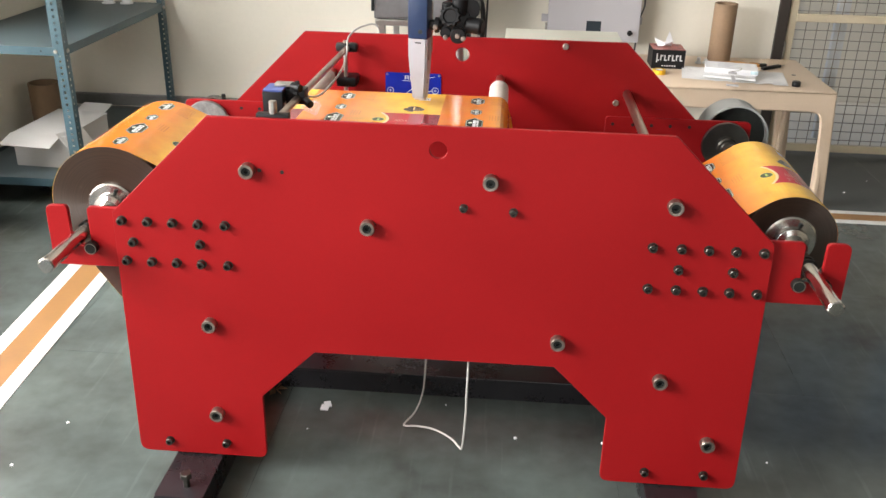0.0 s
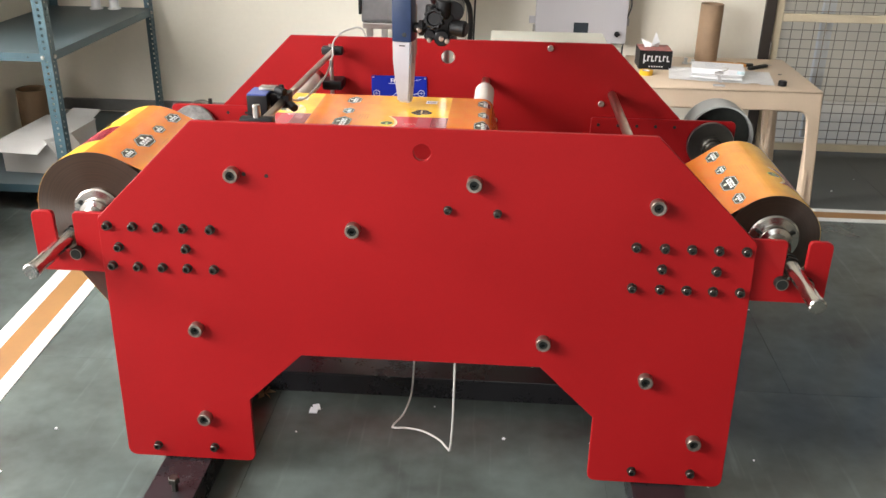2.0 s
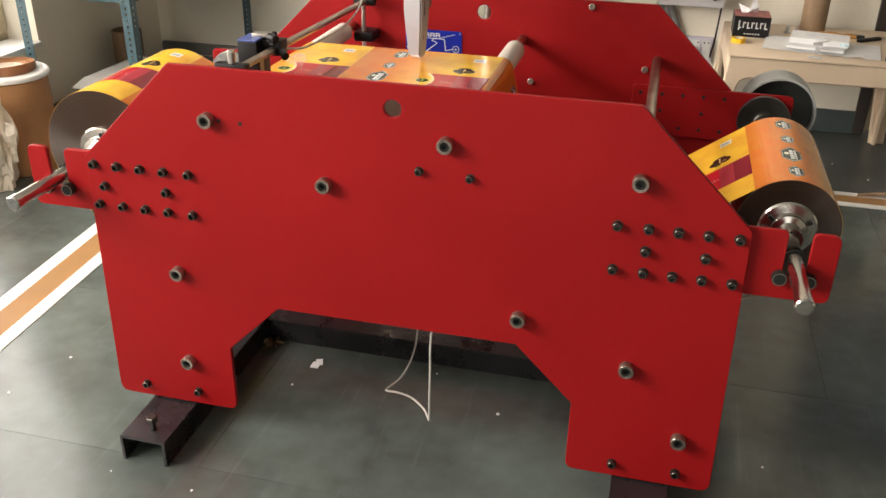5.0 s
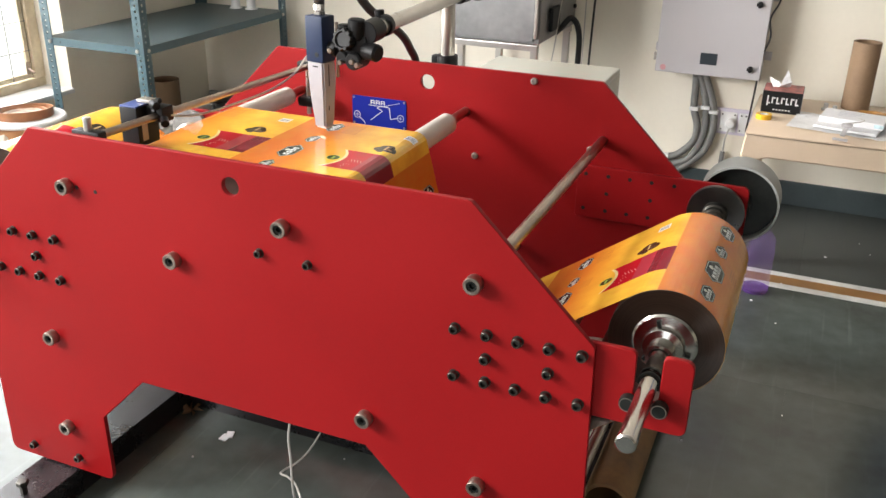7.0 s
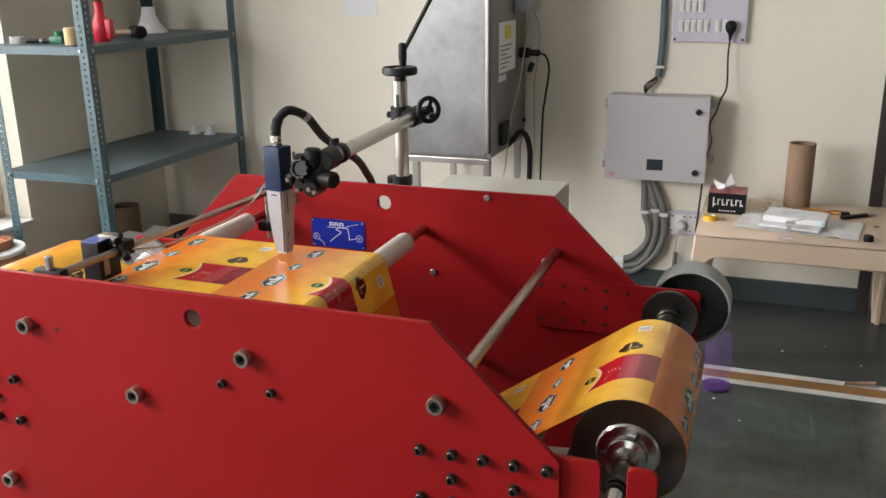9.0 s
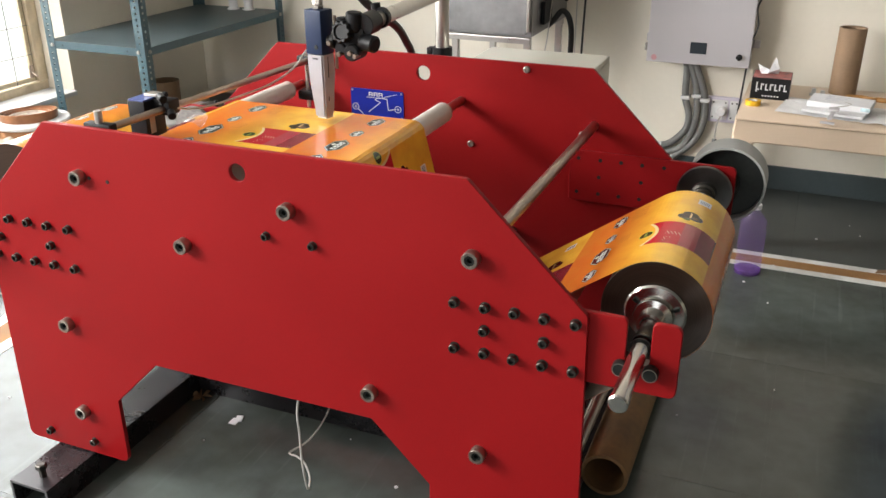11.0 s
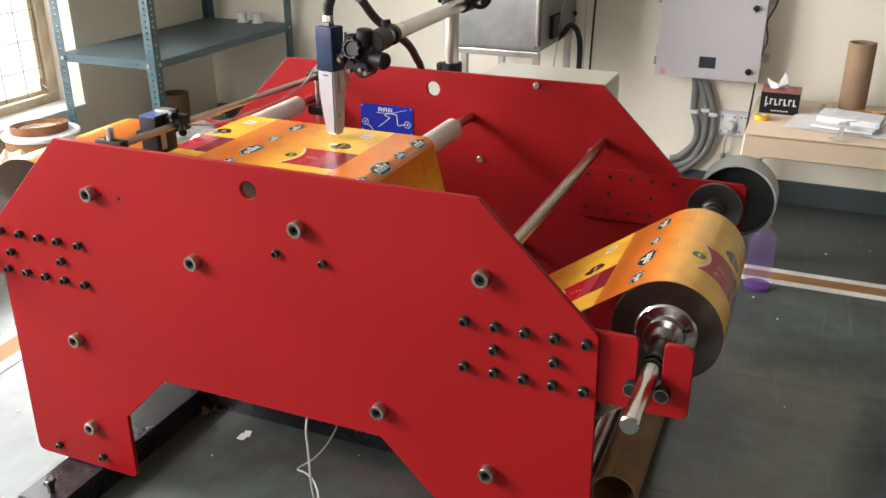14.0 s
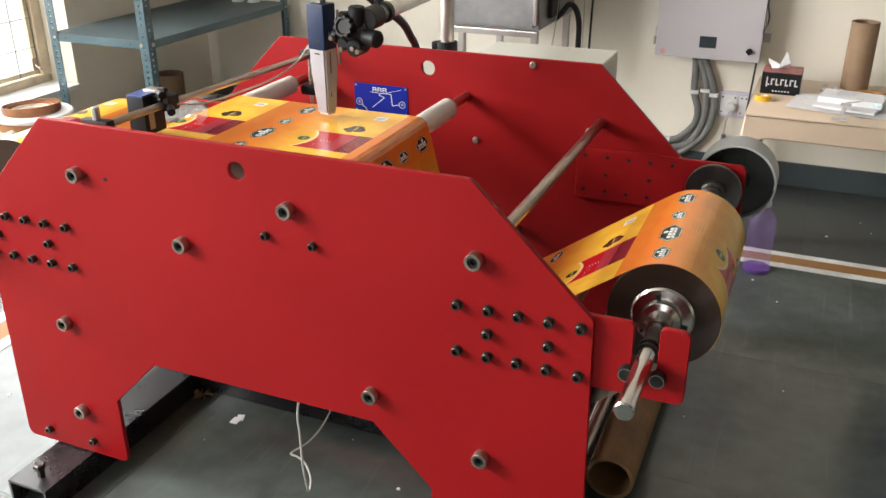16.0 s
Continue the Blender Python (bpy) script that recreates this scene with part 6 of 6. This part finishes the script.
bmesh.ops.create_icosphere(bm, subdivisions=3, radius=0.021)
for v in bm.verts:
    v.co = Vector((v.co.x * 1.2, v.co.y * 0.9, v.co.z * 0.6)) + 0.012 * noise.noise_vector(v.co * 50)
bmesh.ops.translate(bm, verts=bm.verts, vec=(-0.385, 2.105, 0.900))
on_sensor("wrapped_plug", bm, CLEAR, "plug wrapped in clear film", 0)

# ---- the film: two rolls and the running web ----
SPEED = REPEAT / 0.9225  # metres a second


def film_roll(label, axle, radius, width0, width1):
    """Built round its axle; the axle lies along y."""
    ob = thing("film_roll", label, "film roll", (axle, 0.0, AXLE_Z), "film rolls")
    n = 72
    bm = lathe([(0.045, width0 + 0.002), (radius - 0.0012, width0), (radius - 0.0006, width0 + 0.0005), (radius - 0.0006, width1 - 0.0005), (radius - 0.0012, width1), (0.045, width1 - 0.002)], (0, 0, 0), (0, 1, 0), n)
    part("winding", bm, FILM_EDGE, ob, "tightly wound brown film edge")
    bm = lathe([(0.0195, -0.062), (0.026, -0.062), (0.026, -0.030), (0.038, -0.026), (0.040, -0.022), (0.040, -0.010), (0.058, -0.008), (0.062, -0.004), (0.062, 0.004), (0.046, 0.006)], (0, width0, 0), (0, 1, 0), 48)
    ch = part("chuck", bm, CHROME, ob, "polished stepped chuck")
    for k in range(3):
        a = radians(120 * k + 20)
        bm = box(-0.0035, 0.0035, width0 - 0.016, width0 - 0.0075, 0.041, 0.052, 0.001)
        facing(bm, Matrix.Rotation(a, 4, "Y"))
        part("chuck_slot", bm, OXIDE, ch, "dark jaw slot")
    bm = lathe([(0.0195, 0.062), (0.03, 0.062), (0.032, 0.03), (0.062, 0.028), (0.062, 0.004), (0.046, 0.0)], (0, width1, 0), (0, 1, 0), 40)
    part("chuck", bm, CHROME, ob)
    bm = lathe([(0, 0), (0.0150, 0), (0.0178, 0.003), (0.0178, 0.018), (0.0162, 0.020), (0.0162, 0.213), (0.0185, 0.213), (0.0185, 0.233), (0.0178, 0.233), (0.0178, 1.083), (0, 1.083)], (0, 1.609, 0), (0, 1, 0), 28)
    sf = part("shaft", bm, CHROME, ob, "bright steel shaft")
    for y in (1.806, 1.822):
        part("retaining_ring", lathe([(0.0165, 0), (0.0205, 0), (0.0205, 0.004), (0.0165, 0.004)], (0, y, 0), (0, 1, 0), 28, closed=True), OXIDE, sf)
    part("flange_disc", lathe([(0.0178, 0), (0.071, 0), (0.073, 0.003), (0.073, 0.012), (0.0178, 0.012)], (0, 2.688, 0), (0, 1, 0), 44, closed=True), DISC if axle > 0 else CAST, ob, "flange disc on the shaft")
    part("flange_hub", lathe([(0.019, 0), (0.022, 0), (0.023, 0.002), (0.023, 0.022), (0.027, 0.026), (0.027, 0.044), (0.032, 0.048), (0.032, 0.07), (0.019, 0.07)], (0, 2.617, 0), (0, 1, 0), 32, closed=True), DULL if axle > 0 else STEEL, ob, "stepped hub")
    return ob


roll_l = film_roll("large unwinding roll of orange printed film", AXLE_L, R_L, WEB0, WEB1)
roll_r = film_roll("smaller rewinding roll of orange printed film", AXLE_R, R_R, WEB0, WEB1)

# the web's closed run: circles (x, z, signed radius; + turns clockwise seen from the front)
GUIDE, RETURN, IDLER = (-0.0216, 0.4650, 0.022), (0.6300, 0.4400, 0.0273), (-0.7593, 0.2897, 0.022)
for x, z, r in (GUIDE, RETURN, IDLER):
    on_machine("axle", rod((x, YF + 0.012, z), (x, YB, z), 0.006, 12), OXIDE, "thin dark axle")
    on_machine("roller", rod((x, WEB0 - 0.008, z), (x, WEB1 + 0.008, z), r - 0.0008, 28), OXIDE, "black guide roller")


def station(key, s):
    x, z, r = STATIONS[key]
    return x, z, s * (r + R_FILM)


RUN = [(AXLE_L, AXLE_Z, R_L), (GUIDE[0], GUIDE[1], -GUIDE[2] - R_FILM), station("mid", -1), station("top_left", 1), station("top_right", 1), station("dancer", -1), (AXLE_R, AXLE_Z, R_R), (RETURN[0], RETURN[1], RETURN[2] + R_FILM), (IDLER[0], IDLER[1], IDLER[2] + R_FILM)]


def belt(run):
    """Pieces of the run: (kind, length, data), starting where it leaves the first circle."""
    n, ways = len(run), []
    for i in range(n):
        (x1, z1, a1), (x2, z2, a2) = run[i], run[(i + 1) % n]
        d = Vector((x2 - x1, z2 - z1))
        e, q = d.normalized(), Vector((-d.y, d.x)).normalized()
        s = (a2 - a1) / d.length
        way = math.sqrt(1 - s * s) * e + s * q
        nrm = Vector((-way.y, way.x))
        ways.append((Vector((x1, z1)) + a1 * nrm, Vector((x2, z2)) + a2 * nrm, way))
    pieces = []
    for i in range(n):
        p, q, way = ways[i]
        pieces.append(("line", (q - p).length, (p, way)))
        x, z, a = run[(i + 1) % n]
        nxt = ways[(i + 1) % n][2]
        t0, t1 = math.atan2(way.y, way.x), math.atan2(nxt.y, nxt.x)
        turn = (t0 - t1) % (2 * math.pi) if a > 0 else (t1 - t0) % (2 * math.pi)
        pieces.append(("arc", turn * abs(a), (Vector((x, z)), a, t0)))
    return pieces


BELT = belt(RUN)
LOOP = sum(k[1] for k in BELT)
REPEATS = round(LOOP / REPEAT)
STRETCH = LOOP / (REPEATS * REPEAT)
PER = 36
STRIP = LOOP / (REPEATS * PER)


def on_belt(s):
    """Place, heading and whether the belt bends tightly there."""
    s %= LOOP
    for kind, n, data in BELT:
        if s < n:
            break
        s -= n
    if kind == "line":
        p, way = data
        q = p + way * s
        return q.x, q.y, math.atan2(way.y, way.x), min(s, n - s) < 0.03
    c, a, t0 = data
    t = t0 - s / a
    return c.x - a * math.sin(t), c.y + a * math.cos(t), t, True


# arc length at which the top span starts, at the x of the first roller
run_s = sum(k[1] for k in BELT[:6])
top_x = BELT[6][2][0].x
web = thing("film_web", "glossy orange and yellow printed film running over the rollers", "film")
strip_me = []
for k in range(PER):
    bm = bmesh.new()
    lay = bm.loops.layers.uv.new("print")
    h, u0 = STRIP / 2, k * REPEAT / PER
    xs = (-h - 0.0002, h + 0.0002)
    vs = [[bm.verts.new((x, y, z)) for x in xs for y in (WEB0, WEB1)] for z in (0.0, 0.0005)]
    quads = [(vs[1][0], vs[1][2], vs[1][3], vs[1][1]), (vs[0][0], vs[0][1], vs[0][3], vs[0][2]), (vs[0][0], vs[0][2], vs[1][2], vs[1][0]), (vs[0][1], vs[1][1], vs[1][3], vs[0][3])]
    for i, q in enumerate(quads):
        f = bm.faces.new(q)
        f.material_index = int(i == 1)
        for lp in f.loops:
            lp[lay].uv = (u0 + (REPEAT / PER) * lp.vert.co.x / STRIP, lp.vert.co.y - WEB0)
    strip_me.append(mesh_of("film_strip", bm, [FILM, FILM_BACK], 0))
strips = []
for i in range(REPEATS * PER):
    ob = new("film_strip", strip_me[i % PER])
    ob.parent = web
    strips.append((ob, i * STRIP))
HEX0 = 0.024  # x of a badge row on the top span at the start
SHIFT = run_s + (HEX0 - top_x)


def strip_pose(s):
    x, z, t, _ = on_belt(s)
    return pose(x, 0, z, 0, -math.degrees(t), 0)


def motions():
    for ob, r in ((roll_l, R_L), (roll_r, R_R)):
        rate = math.degrees(SPEED / r)
        walk(ob, [(k * 0.2, pose(ob.location.x, 0, AXLE_Z, 0, rate * k * 0.2, 0)) for k in range(81)])
    for ob, s0 in strips:
        rows = []
        for k in range(481):
            t = k / 30
            s = SHIFT + s0 + SPEED * STRETCH * t
            if k % 3 == 0 or on_belt(s)[3]:
                rows.append((t, strip_pose(s)))
        walk(ob, rows)


motions()
